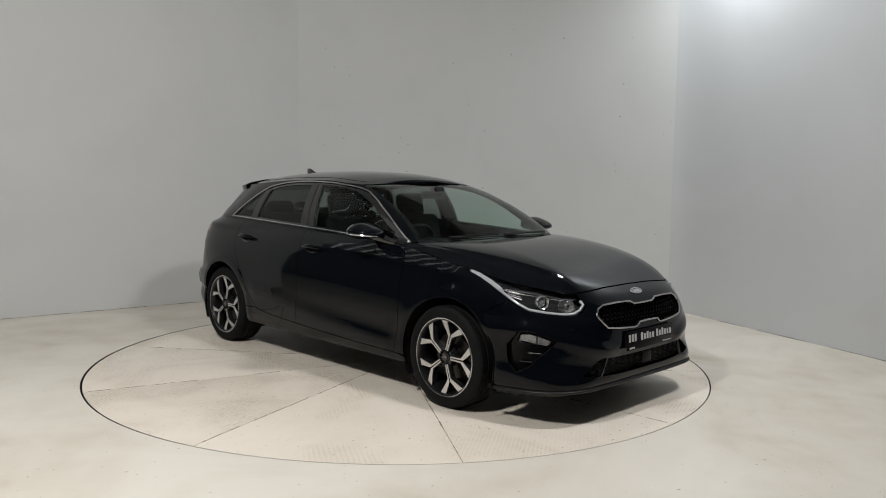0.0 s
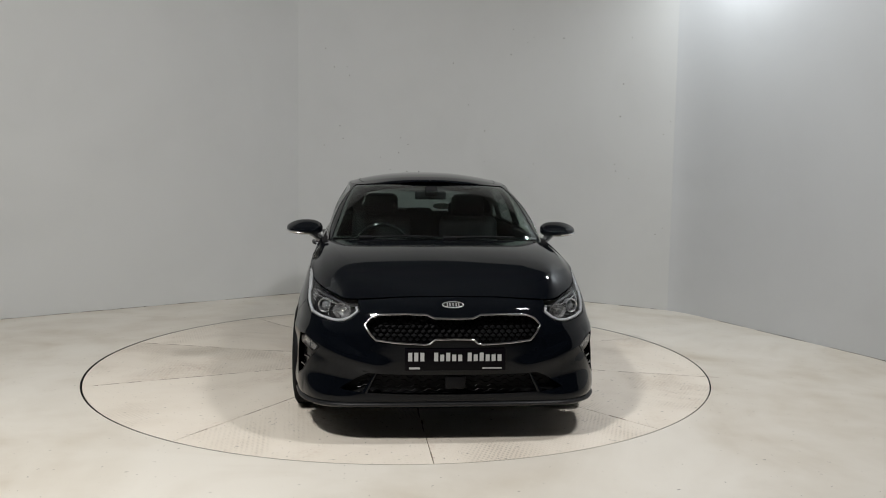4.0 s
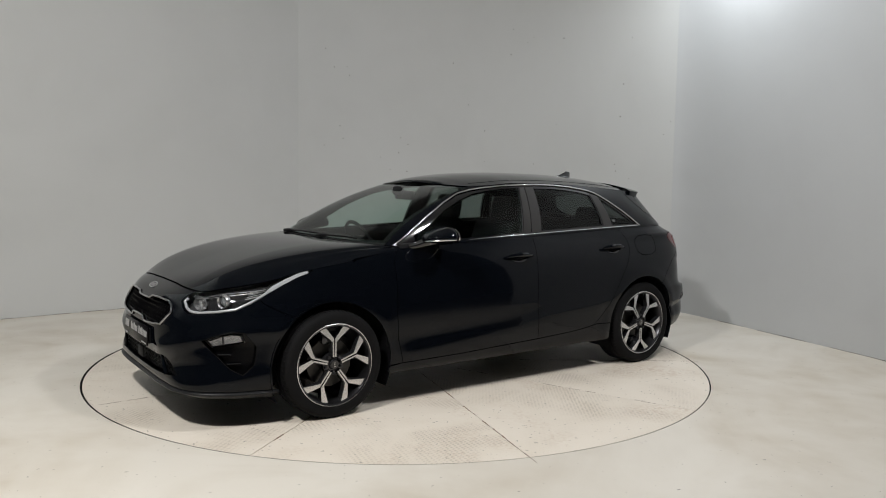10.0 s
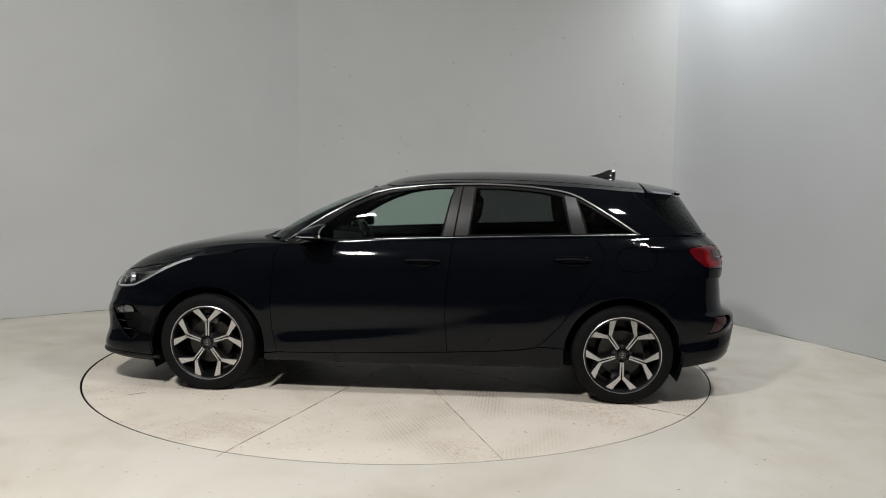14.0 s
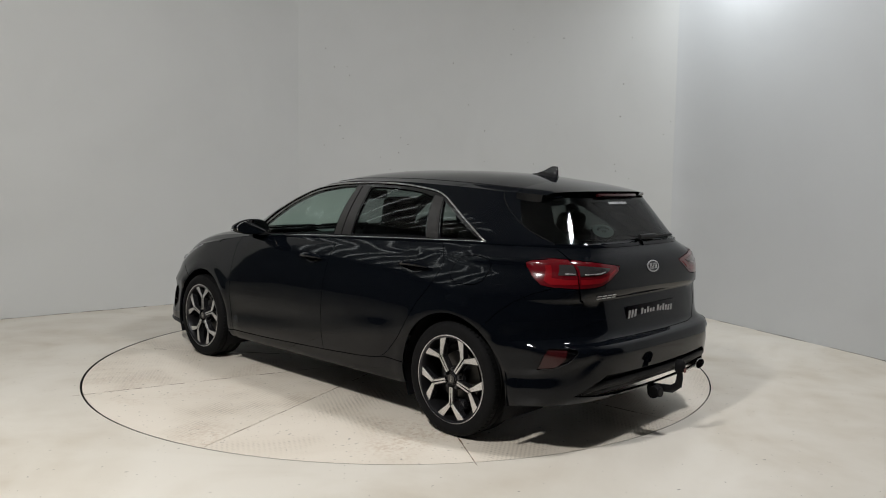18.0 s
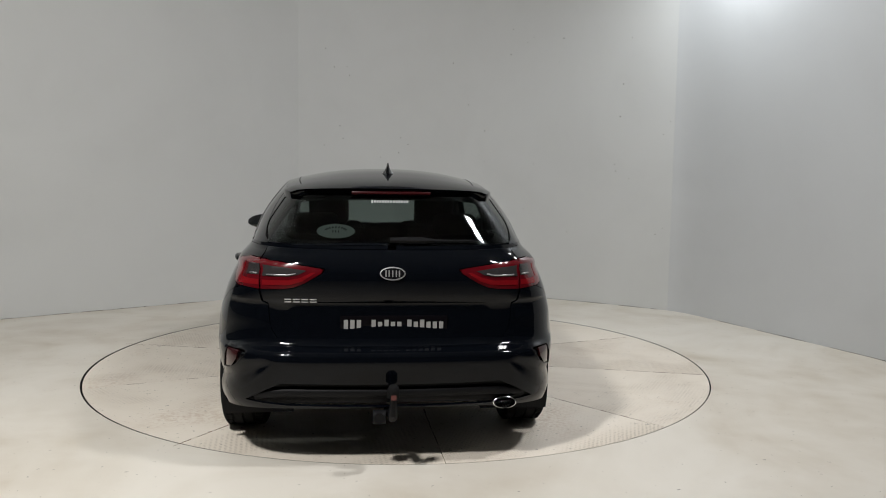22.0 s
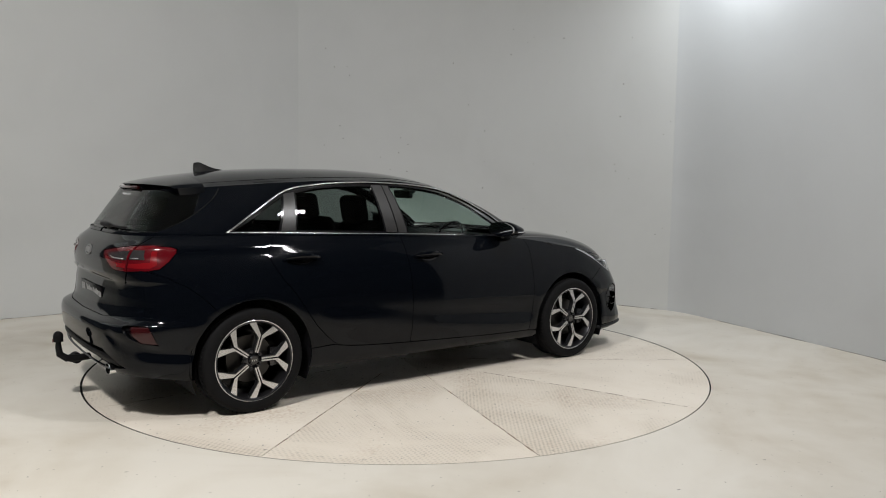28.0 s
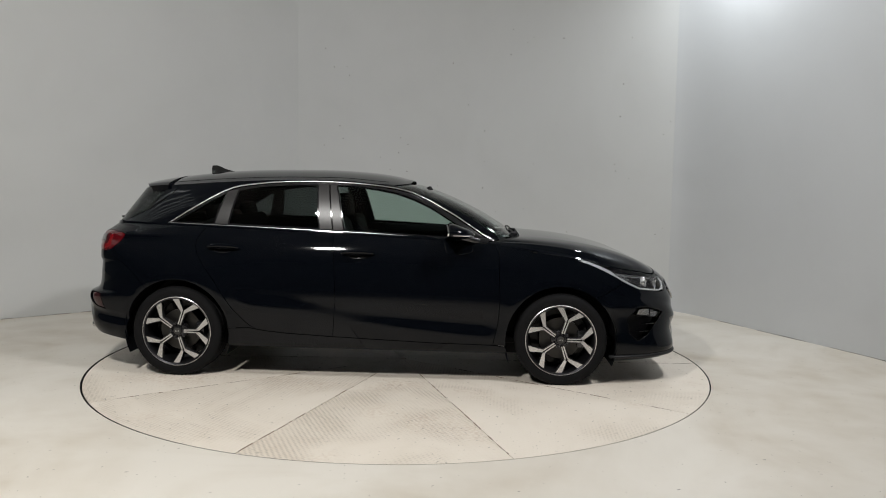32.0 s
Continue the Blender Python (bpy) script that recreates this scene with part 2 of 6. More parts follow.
def cyl(bm, r1, r2, depth, m=None, seg=24, caps=True):
    r = bmesh.ops.create_cone(bm, cap_ends=caps, segments=seg, radius1=r1, radius2=r2, depth=depth)
    if m is not None:
        bmesh.ops.transform(bm, matrix=m, verts=r["verts"])
    return r["verts"]


def lathe(bm, profile, seg=48, m=None):
    """Spins (radius, height) pairs about z."""
    rings = []
    for r, h in profile:
        rings.append([bm.verts.new((r * math.cos(2 * math.pi * k / seg), r * math.sin(2 * math.pi * k / seg), h)) for k in range(seg)])
    for a, b in zip(rings, rings[1:]):
        for k in range(seg):
            bm.faces.new((a[k], a[(k + 1) % seg], b[(k + 1) % seg], b[k]))
    vs = [v for r in rings for v in r]
    if m is not None:
        bmesh.ops.transform(bm, matrix=m, verts=vs)
    return vs


def tube(bm, pts, radius, seg=10, caps=True):
    """A round bar along a list of points; radius may be a list."""
    pts = [Vector(p) for p in pts]
    rad = radius if isinstance(radius, (list, tuple)) else [radius] * len(pts)
    up, rings = Vector((0, 0, 1)), []
    for i, p in enumerate(pts):
        d = (pts[min(i + 1, len(pts) - 1)] - pts[max(i - 1, 0)]).normalized()
        a = d.cross(up)
        if a.length < 0.05:
            a = d.cross(Vector((1, 0, 0)))
        a.normalize()
        b = a.cross(d)
        rings.append([bm.verts.new(p + rad[i] * (math.cos(2 * math.pi * k / seg) * a + math.sin(2 * math.pi * k / seg) * b)) for k in range(seg)])
    for r, s in zip(rings, rings[1:]):
        for k in range(seg):
            bm.faces.new((r[k], r[(k + 1) % seg], s[(k + 1) % seg], s[k]))
    if caps:
        bm.faces.new(rings[0][::-1])
        bm.faces.new(rings[-1])
    return [v for r in rings for v in r]


def prism(bm, outline, z0, z1, m=None):
    """A polygon in x, y drawn up from z0 to z1."""
    lo = [bm.verts.new((x, y, z0)) for x, y in outline]
    hi = [bm.verts.new((x, y, z1)) for x, y in outline]
    n = len(lo)
    bm.faces.new(lo[::-1])
    bm.faces.new(hi)
    for i in range(n):
        bm.faces.new((lo[i], lo[(i + 1) % n], hi[(i + 1) % n], hi[i]))
    if m is not None:
        bmesh.ops.transform(bm, matrix=m, verts=lo + hi)
    return lo + hi


# ---------------------------------------------------------------- the booth
def wall(name, line, height, mat, thick=0.16):
    """A wall along a line of x, y points, its face on the line and its body outside."""
    pts = [Vector((x, y)) for x, y in line]
    outs = []
    for i, p in enumerate(pts):
        d = (pts[min(i + 1, len(pts) - 1)] - pts[max(i - 1, 0)]).normalized()
        outs.append(p + thick * Vector((-d.y, d.x)))
    bm = bmesh.new()
    quad = []
    for p, q in zip(pts, outs):
        quad.append([bm.verts.new((a.x, a.y, z)) for a in (p, q) for z in (0.0, height)])
    for a, b in zip(quad, quad[1:]):
        bm.faces.new((a[0], b[0], b[1], a[1]))
        bm.faces.new((b[2], a[2], a[3], b[3]))
        bm.faces.new((a[1], b[1], b[3], a[3]))
        bm.faces.new((b[0], a[0], a[2], b[2]))
    bm.faces.new((quad[0][0], quad[0][1], quad[0][3], quad[0][2]))
    bm.faces.new((quad[-1][2], quad[-1][3], quad[-1][1], quad[-1][0]))
    return tagged(part(name, bm, mat, None, smooth=len(line) > 4), kind="structure")


WALL_H, TALL_H = 4.6, 5.2


def bezier(a, b, c, d, n):
    return [tuple((1 - t) ** 3 * np.array(a) + 3 * t * (1 - t) ** 2 * np.array(b) + 3 * t * t * (1 - t) * np.array(c) + t ** 3 * np.array(d)) for t in np.linspace(0, 1, n)]


CORNER_L, CORNER_R = (-1.27, 3.45), (2.90, 2.36)
LEFT_END = (-4.65, 0.985)
tagged(wall("wall_left", [LEFT_END, CORNER_L], WALL_H, M_WALL), "off-white painted plaster wall of the photo booth")
tagged(wall("wall_back", bezier(CORNER_L, (0.1, 4.05), (1.35, 3.60), CORNER_R, 25), WALL_H, M_WALL), "off-white painted curved plaster wall of the photo booth")
tagged(wall("wall_right", bezier(CORNER_R, (3.00, 2.275), (3.10, 2.08), (3.17, 1.86), 9) + [(3.80, 0.12), (4.35, -2.0)], TALL_H, M_WALL_R), "off-white painted plaster wall tinted for cool lamp light, with a lamp glow")

bm = bmesh.new()
RIM_SEG = 160


def ring_width(k):
    """The black joint round the plate: thin at the front, wide at the sides and behind."""
    return 0.0035 + 0.0125 * min(1.0, 0.8 * (1 - math.cos(2 * math.pi * k / RIM_SEG + radians(72))))


hole = [PLATE_R + 0.002 + ring_width(k) for k in range(RIM_SEG)]
ring_in = [bm.verts.new((hole[k] * math.cos(2 * math.pi * k / RIM_SEG), hole[k] * math.sin(2 * math.pi * k / RIM_SEG), 0)) for k in range(RIM_SEG)]
ring_dn = [bm.verts.new((v.co.x, v.co.y, -0.06)) for v in ring_in]
HX, HY0, HY1 = 17.0, -16.0, 10.0


def on_border(a):
    c, s = math.cos(a), math.sin(a)
    t = min(HX / abs(c) if abs(c) > 1e-6 else 1e9, (HY1 if s > 0 else -HY0) / abs(s) if abs(s) > 1e-6 else 1e9)
    return (c * t, s * t, 0)


ring_out = [bm.verts.new(on_border(2 * math.pi * k / RIM_SEG)) for k in range(RIM_SEG)]
for k in range(RIM_SEG):
    j = (k + 1) % RIM_SEG
    bm.faces.new((ring_in[k], ring_out[k], ring_out[j], ring_in[j]))
    bm.faces.new((ring_in[k], ring_in[j], ring_dn[j], ring_dn[k]))
tagged(part("floor", bm, M_FLOOR, None), "cream painted concrete floor with stains and scuffs", "floor", kind="structure")

bm = bmesh.new()
lathe(bm, [(PLATE_R + 0.011, -0.058), (PLATE_R + 0.011, -0.05), (0.02, -0.05)], 96)
tagged(part("turntable_pit", bm, M_GAP, None), "dark pit below the turntable", "pit", kind="structure")

# black strip fills the gap, its colour standing in for the shade there
bm = bmesh.new()
joint = []
for k in range(RIM_SEG):
    c, q = math.cos(2 * math.pi * k / RIM_SEG), math.sin(2 * math.pi * k / RIM_SEG)
    joint.append([bm.verts.new((r * c, r * q, z)) for r, z in ((PLATE_R + 0.002, -0.03), (PLATE_R + 0.002, -0.0008), (hole[k] - 0.0002, -0.0008), (hole[k] - 0.0002, -0.03))])
for a, b in zip(joint, joint[1:] + joint[:1]):
    for i in range(3):
        bm.faces.new((a[i], b[i], b[i + 1], a[i + 1]))
tagged(part("trim_gap_shade", bm, M_GAP, None, smooth=False), "thin black strip that darkens the open gap round the turntable", kind="structure")

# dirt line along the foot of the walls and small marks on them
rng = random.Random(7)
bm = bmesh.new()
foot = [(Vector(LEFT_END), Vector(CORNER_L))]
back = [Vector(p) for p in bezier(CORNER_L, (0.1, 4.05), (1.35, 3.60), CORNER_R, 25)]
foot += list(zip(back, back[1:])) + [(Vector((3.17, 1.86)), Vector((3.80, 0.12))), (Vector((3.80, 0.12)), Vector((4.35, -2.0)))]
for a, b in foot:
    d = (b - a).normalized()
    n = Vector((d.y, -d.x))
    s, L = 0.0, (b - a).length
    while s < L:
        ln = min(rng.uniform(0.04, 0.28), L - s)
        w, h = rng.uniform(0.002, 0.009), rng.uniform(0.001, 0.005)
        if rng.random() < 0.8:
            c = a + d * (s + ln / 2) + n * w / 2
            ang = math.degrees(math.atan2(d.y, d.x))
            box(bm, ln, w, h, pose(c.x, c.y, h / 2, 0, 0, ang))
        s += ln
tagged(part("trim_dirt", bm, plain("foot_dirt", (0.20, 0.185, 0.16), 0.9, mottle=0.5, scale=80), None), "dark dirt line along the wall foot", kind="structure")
bm = bmesh.new()
for _ in range(46):
    i = rng.randrange(1, len(back) - 1)
    a, b = back[i], back[i + 1]
    d = (b - a).normalized()
    n = Vector((d.y, -d.x))
    c = a + (b - a) * rng.random() + n * 0.0005
    r = rng.uniform(0.004, 0.010)
    cyl(bm, r, r * 0.8, 0.001, Matrix.Translation((c.x, c.y, rng.uniform(0.8, 3.2))) @ Vector((n.x, n.y, 0)).to_track_quat("Z", "Y").to_matrix().to_4x4() @ pose(0, 0, 0, 0, 0, rng.uniform(0, 90)), 7)
tagged(part("wall_marks", bm, plain("mark_grey", (0.33, 0.33, 0.31), 0.9), None), "small grey chips and marks on the wall", "marks", kind="stuff")

# the dark hall round the booth
bm = bmesh.new()
ROOF_Z = 7.0
for sx, sy, sz, x, y, z in ((0.2, 26.4, 7.2, -17.2, -3, 3.5), (0.2, 26.4, 7.2, 17.2, -3, 3.5), (34.2, 0.2, 7.2, 0, -16.2, 3.5), (34.2, 0.2, 7.2, 0, 10.2, 3.5)):
    box(bm, sx, sy, sz, pose(x, y, z))
tagged(part("wall_hall", bm, M_HALL, None), "dark unlit walls of the surrounding hall", kind="structure")
bm = bmesh.new()
box(bm, 34.6, 26.6, 0.2, pose(0, -3, ROOF_Z + 0.2))
tagged(part("ceiling", bm, M_ROOF, None), "dark unlit hall roof", "ceiling", kind="structure")


# ---------------------------------------------------------------- the car's surfaces
def keyed(*pairs):
    """A smooth monotone curve through (x, y) pairs."""
    xs, ys = np.array([p[0] for p in pairs], float), np.array([p[1] for p in pairs], float)
    h, d = np.diff(xs), np.diff(ys) / np.diff(xs)
    m = np.zeros(len(xs))
    m[0], m[-1] = d[0], d[-1]
    for i in range(1, len(xs) - 1):
        if d[i - 1] * d[i] > 0:
            a, b = 2 * h[i] + h[i - 1], h[i] + 2 * h[i - 1]
            m[i] = (a + b) / (a / d[i - 1] + b / d[i])

    def f(x):
        x = np.clip(np.asarray(x, float), xs[0], xs[-1])
        i = np.clip(np.searchsorted(xs, x) - 1, 0, len(xs) - 2)
        t = (x - xs[i]) / h[i]
        return ((1 + 2 * t) * (1 - t) ** 2 * ys[i] + t * (1 - t) ** 2 * h[i] * m[i] + t * t * (3 - 2 * t) * ys[i + 1] + t * t * (t - 1) * h[i] * m[i + 1])
    return f


NOSE = keyed((0.12, 2.014), (0.17, 2.104), (0.21, 2.161), (0.26, 2.176), (0.34, 2.171), (0.45, 2.188), (0.56, 2.187), (0.65, 2.153), (0.71, 2.116), (0.76, 2.048), (0.80, 1.978), (0.86, 1.858), (0.92, 1.698), (1.06, 1.328))
TAIL = keyed((0.2, -1.939), (0.26, -2.009), (0.32, -2.050), (0.42, -2.068), (0.51, -2.076), (0.55, -2.066), (0.585, -2.004), (0.61, -1.990), (0.7, -1.976), (0.775, -1.968), (0.80, -1.981), (0.9, -1.986), (0.97, -1.966), (1.03, -1.918), (1.08, -1.870))
WIDE = keyed((0.12, 0.809), (0.18, 0.839), (0.24, 0.871), (0.32, 0.885), (0.42, 0.890), (0.55, 0.902), (0.68, 0.896), (0.80, 0.876), (0.88, 0.852), (0.94, 0.825), (0.98, 0.800), (1.02, 0.781), (1.08, 0.746))
ROUND_F = keyed((0.15, 5.36), (0.6, 3.33), (0.75, 3.08), (0.9, 2.46))
ROUND_R = keyed((0.3, 5.9), (0.6, 5.65), (0.85, 6.6), (0.95, 6.4), (1.035, 4.6))
BOW = keyed((0.2, 0.012), (0.6, 0.02), (0.85, 0.033), (1.0, 0.038))
XF, XR = 1.302, -0.978


def ring(u, xf, xr, w, nf, nr, xmf, xmr):
    """Half of a car's outline in plan: u = 0 at the nose, 1 at the tail; negative u on the car's right side."""
    side, u = np.where(np.asarray(u) < 0, -1.0, 1.0), np.abs(np.asarray(u, float))
    pf, pr = np.clip(u * 3, 0, 1) * math.pi / 2, np.clip(3 - u * 3, 0, 1) * math.pi / 2

    def arc(p, L, n):
        r = ((np.abs(np.cos(p)) / L) ** n + (np.abs(np.sin(p)) / w) ** n) ** (-1 / n)
        return r * np.cos(p), r * np.sin(p)
    ax, ay = arc(pf, xf - xmf, nf)
    bx, by = arc(pr, xmr - xr, nr)
    t = np.clip(u * 3 - 1, 0, 1)
    x = np.where(u <= 1 / 3, xmf + ax, np.where(u >= 2 / 3, xmr - bx, xmf + (xmr - xmf) * t))
    y = np.where(u <= 1 / 3, ay, np.where(u >= 2 / 3, by, w))
    return x, y * side


def ease(t):
    t = np.clip(t, 0, 1)
    return t * t * (3 - 2 * t)


def level(u, z):
    x, y = ring(u, NOSE(z), TAIL(z), WIDE(z), ROUND_F(z), ROUND_R(z), XF, XR)
    y = y * (1 - BOW(z) * ((x + 0.3) / 1.2) ** 2)
    x = np.where(np.abs(u) > 2 / 3, x - 0.040 * np.clip(1 - (y / 0.84) ** 2, 0, 1), x)
    y = y + np.sign(y) * 0.024 * np.exp(-((z - 0.980) / 0.028) ** 2) * np.clip((-0.9 - x) / 0.8, 0, 1) * (np.abs(y) > 0.55)  # shoulder crease
    ay = np.abs(y)
    # rear haunch
    y = y + np.sign(y) * 0.019 * np.exp(-((x + 1.38) / 0.42) ** 2) * ease((z - 0.42) / 0.25) * ease((0.99 - z) / 0.3) * (ay > 0.5)
    # lower door crease, rising towards the rear wheel
    zr = 0.30 + (0.75 - x) * 0.11
    fold = np.where(z > zr, ease((zr + 0.13 - z) / 0.13), 1 - 0.8 * np.clip((zr - z) / 0.15, 0, 1))
    y = y + np.sign(y) * 0.015 * fold * ease((0.98 - x) / 0.2) * ease((x + 1.02) / 0.25) * (ay > 0.6)
    # front bumper: a crease from the fog lamp towards the plate, and flared lower corners
    nx = np.clip((x - 1.45) / 0.5, 0, 1)
    ny = np.sqrt(1 - nx * nx) * ease((ay - 0.4) / 0.2)
    zc = 0.545 - np.clip(0.78 - ay, 0, 0.45) * 0.34
    out = 0.013 * ease((ay - 0.25) / 0.18) * ease(1 - np.abs(z - zc) / 0.075)
    out = out + 0.012 * ease((0.37 - z) / 0.13) * ease((ay - 0.42) / 0.22)
    out = out * ease((x - 1.56) / 0.12)
    x, y = x + out * nx, y + np.sign(y) * out * ny
    for hx in (1.325, -1.325):  # flared wheel arches
        r = np.hypot(x - hx, z - 0.30)
        y = y + np.sign(y) * 0.006 * np.exp(-((r - 0.40) / 0.045) ** 2) * (np.abs(y) > 0.6)
    return x, y


_u = np.linspace(0, 1, 400)
_x = level(_u, np.full(400, 0.88))[0]
TOP_X = keyed((-2.1, 1.035), (-1.95, 1.04), (-1.75, 1.045), (-1.42, 1.04), (-1.1, 1.032), (-0.25, 1.003), (0.0, 0.994), (0.86, 0.950), (1.2, 0.897), (1.43, 0.862), (1.65, 0.828), (1.80, 0.792))
BOT_X = keyed((-2.1, 0.285), (-1.9, 0.262), (-1.6, 0.230), (-0.95, 0.215), (0.95, 0.205), (1.6, 0.165), (1.9, 0.175), (2.2, 0.19))


NOSE_TOP = keyed((0.0, 0.765), (0.07, 0.762), (0.115, 0.751), (0.153, 0.741), (0.187, 0.764), (0.231, 0.795), (0.255, 0.818), (0.28, 0.847), (0.30, 0.860))


def full_top_z(u):
    a = np.abs(np.asarray(u, float))
    z = TOP_X(np.interp(a, _u, _x))
    return np.where(a < 0.13, 0.765 + (z - 0.765) * np.clip(a / 0.13, 0, 1) ** 2, z)


def top_z(u):
    """Height of the body's upper edge: shut line of the bonnet, top of the lamps, belt line."""
    a = np.abs(np.asarray(u, float))
    return np.where(a < 0.30, np.minimum(NOSE_TOP(a), full_top_z(u)), full_top_z(u))


def bot_z(u):
    return BOT_X(np.interp(np.abs(u), _u, level(_u, np.full(400, 0.3))[0]))


def LOWER(u, v):
    """Bumpers and sides, from the sill (v = 0) to the bonnet's edge and belt line (v = 1)."""
    zb, zt = bot_z(u), top_z(u)
    z = zb + (zt - zb) * v
    x, y = level(u, z)
    return np.stack([x, y, z], -1)


def BELT_RING(u):
    x, y = ring(u, 1.006, -1.925, 0.776, 6.5, 5.0, 0.30, -0.90)
    y = y * (1 - 0.045 * ((x + 0.14) / 1.2) ** 2)
    z = keyed((-2.0, 1.056), (-1.8, 1.056), (-1.4, 1.05), (-1.1, 1.042), (-0.25, 1.013), (0.0, 1.004), (0.80, 0.965), (0.95, 0.985), (1.04, 0.998))(x)
    return np.stack([x, y, z], -1)


def ROOF_RING(u):
    x, y = ring(u, 0.245, -1.772, 0.612, 5.0, 5.0, -0.35, -0.90)
    y = y * (1 - np.where(x > -0.14, 0.06, 0.084) * ((x + 0.14) / 1.2) ** 2)
    z = keyed((-1.75, 1.300), (-1.4, 1.325), (-1.0, 1.352), (-0.6, 1.369), (-0.25, 1.371), (0.05, 1.350), (0.15, 1.345), (0.27, 1.358))(x)
    return np.stack([x, y, z], -1)


SPINE_Z = keyed((-1.9, 1.302), (-1.675, 1.362), (-1.452, 1.398), (-1.144, 1.431), (-0.798, 1.447), (-0.455, 1.450), (-0.159, 1.439), (0.092, 1.411), (0.27, 1.366))


def HOOD(u, v):
    a, b = LOWER(u, np.ones_like(u)), BELT_RING(u)
    v_ = np.asarray(v)[..., None]
    p = a + (b - a) * v_
    k = 0.94 * (1 - np.clip(np.abs(u) * 3, 0, 1) ** 2)
    p[..., 2] += (0.012 + 0.057 * k) * 4 * v * (1 - v) * (1 - 0.25 * (v - 0.5))
    w = np.abs(u)  # the front edge rolls over to the shut line
    roll = full_top_z(u) - top_z(u) + 0.006 * np.exp(-((w - 0.20) / 0.07) ** 2)
    p[..., 2] += roll * (1 - np.exp(-v / 0.13)) * (1 - v) ** 1.5
    p[..., 2] += 0.005 * np.exp(-((w - 0.215) / 0.022) ** 2) * 4 * v * (1 - v)
    return p


def GLASS(u, v):
    a, b = BELT_RING(u), ROOF_RING(u)
    v_ = np.asarray(v)[..., None]
    p = a + (b - a) * v_
    w = np.abs(u)
    wf, wr = np.clip((0.32 - w) / 0.14, 0, 1), np.clip((w - 0.76) / 0.1, 0, 1)
    wf, wr = wf * wf * (3 - 2 * wf), wr * wr * (3 - 2 * wr)
    n = np.stack([0.45 * wf - 0.3 * wr, np.sign(p[..., 1]) * np.clip((w - 0.1) * 8, 0, 1) * np.clip((0.92 - w) * 8, 0, 1), 0.25 + 0.75 * wf], -1)
    return p + n * ((0.026 - 0.0235 * wr + 0.008 * wf * np.exp(-(w / 0.22) ** 4)) * 4 * v * (1 - v))[..., None]


def ROOF(u, v):
    a = ROOF_RING(u)
    b = a.copy()
    b[..., 1] = 0
    b[..., 2] = np.maximum(SPINE_Z(a[..., 0]), a[..., 2])
    v = np.asarray(v)
    p = a + (b - a) * v[..., None]
    p[..., 2] = a[..., 2] + (b[..., 2] - a[..., 2]) * (1 - (1 - v) ** 2.2)
    return p


def surface_normal(S, u, v, flip=1.0):
    e = 1e-3
    du, dv = S(u + e, v) - S(u - e, v), S(u, np.minimum(v + e, 1)) - S(u, np.maximum(v - e, 0))
    n = np.cross(du, dv)
    n /= np.linalg.norm(n, axis=-1, keepdims=True) + 1e-12
    return n * flip


def ROOF_TOP(x, y):
    """The roof skin as a height over x and y."""
    u = np.linspace(0.0, 1.0, 600)
    r = ROOF_RING(u)
    hw = np.interp(-x, -r[:, 0], r[:, 1])
    ze = np.interp(-x, -r[:, 0], r[:, 2])
    s = np.clip(np.abs(y) / np.maximum(hw, 1e-3), 0, 1)
    return np.stack([x, y, ze + (np.maximum(SPINE_Z(x), ze) - ze) * (1 - s ** 2.3)], -1)


# ---------------------------------------------------------------- panels cut out of the surfaces
from mathutils import geometry

_grids = {}


def locate(S, axes, a, b, u0=0.004, u1=0.996):
    """The (u, v) at which surface S shows the coordinates a, b on the given axes."""
    key = (S, u0, u1)
    if key not in _grids:
        U, V = np.meshgrid(np.linspace(u0, u1, 500), np.linspace(0, 1, 121), indexing="ij")
        _grids[key] = (U.ravel(), V.ravel(), S(U, V).reshape(-1, 3))
    U, V, P = _grids[key]
    i = int(np.argmin((P[:, axes[0]] - a) ** 2 + (P[:, axes[1]] - b) ** 2))
    u, v = U[i], V[i]
    for _ in range(3):
        e = 1e-4
        f = lambda u, v: S(np.array(u), np.array(v))[list(axes)]
        p = f(u, v)
        J = np.stack([(f(u + e, v) - p) / e, (f(u, v - e) - p) / -e], -1)
        try:
            d = np.linalg.solve(J, np.array([a, b]) - p)
        except np.linalg.LinAlgError:
            break
        if np.abs(d).max() > 0.03:
            break
        u, v = float(np.clip(u + d[0], u0, u1)), float(np.clip(v + d[1], 0, 1))
    return u, v


def path(S, text):
    """(u, v) points: s x z (side), f y z (front), r y z (rear), t x and b x (top and bottom edge), p u v."""
    out, items = [], []
    for q in text.split(";"):
        k, *n = q.split()
        n = [float(c) for c in n]
        if items and items[-1][0] == k and k in "sfr":  # keep long straight edges straight
            o = items[-1][1]
            d = math.hypot(n[0] - o[0], n[1] - o[1])
            for j in range(1, int(d / 0.06) + 1):
                t = j / (int(d / 0.06) + 1)
                items.append((k, [o[0] + (n[0] - o[0]) * t, o[1] + (n[1] - o[1]) * t]))
        items.append((k, n))
    for k, n in items:
        if k == "s":
            out.append(locate(S, (0, 2), *n, 0.05, 0.95))
        elif k == "f":
            out.append(locate(S, (1, 2), *n, 0.0, 0.27))
        elif k == "r":
            out.append(locate(S, (1, 2), *n, 0.835, 1.0))
        elif k == "p":
            out.append((n[0], n[1]))
        else:
            v = 1.0 if k == "t" else 0.0
            us = np.linspace(0, 1, 2001)
            out.append((float(np.interp(-n[0], -S(us, np.full(2001, v))[:, 0], us)), v))
    return out


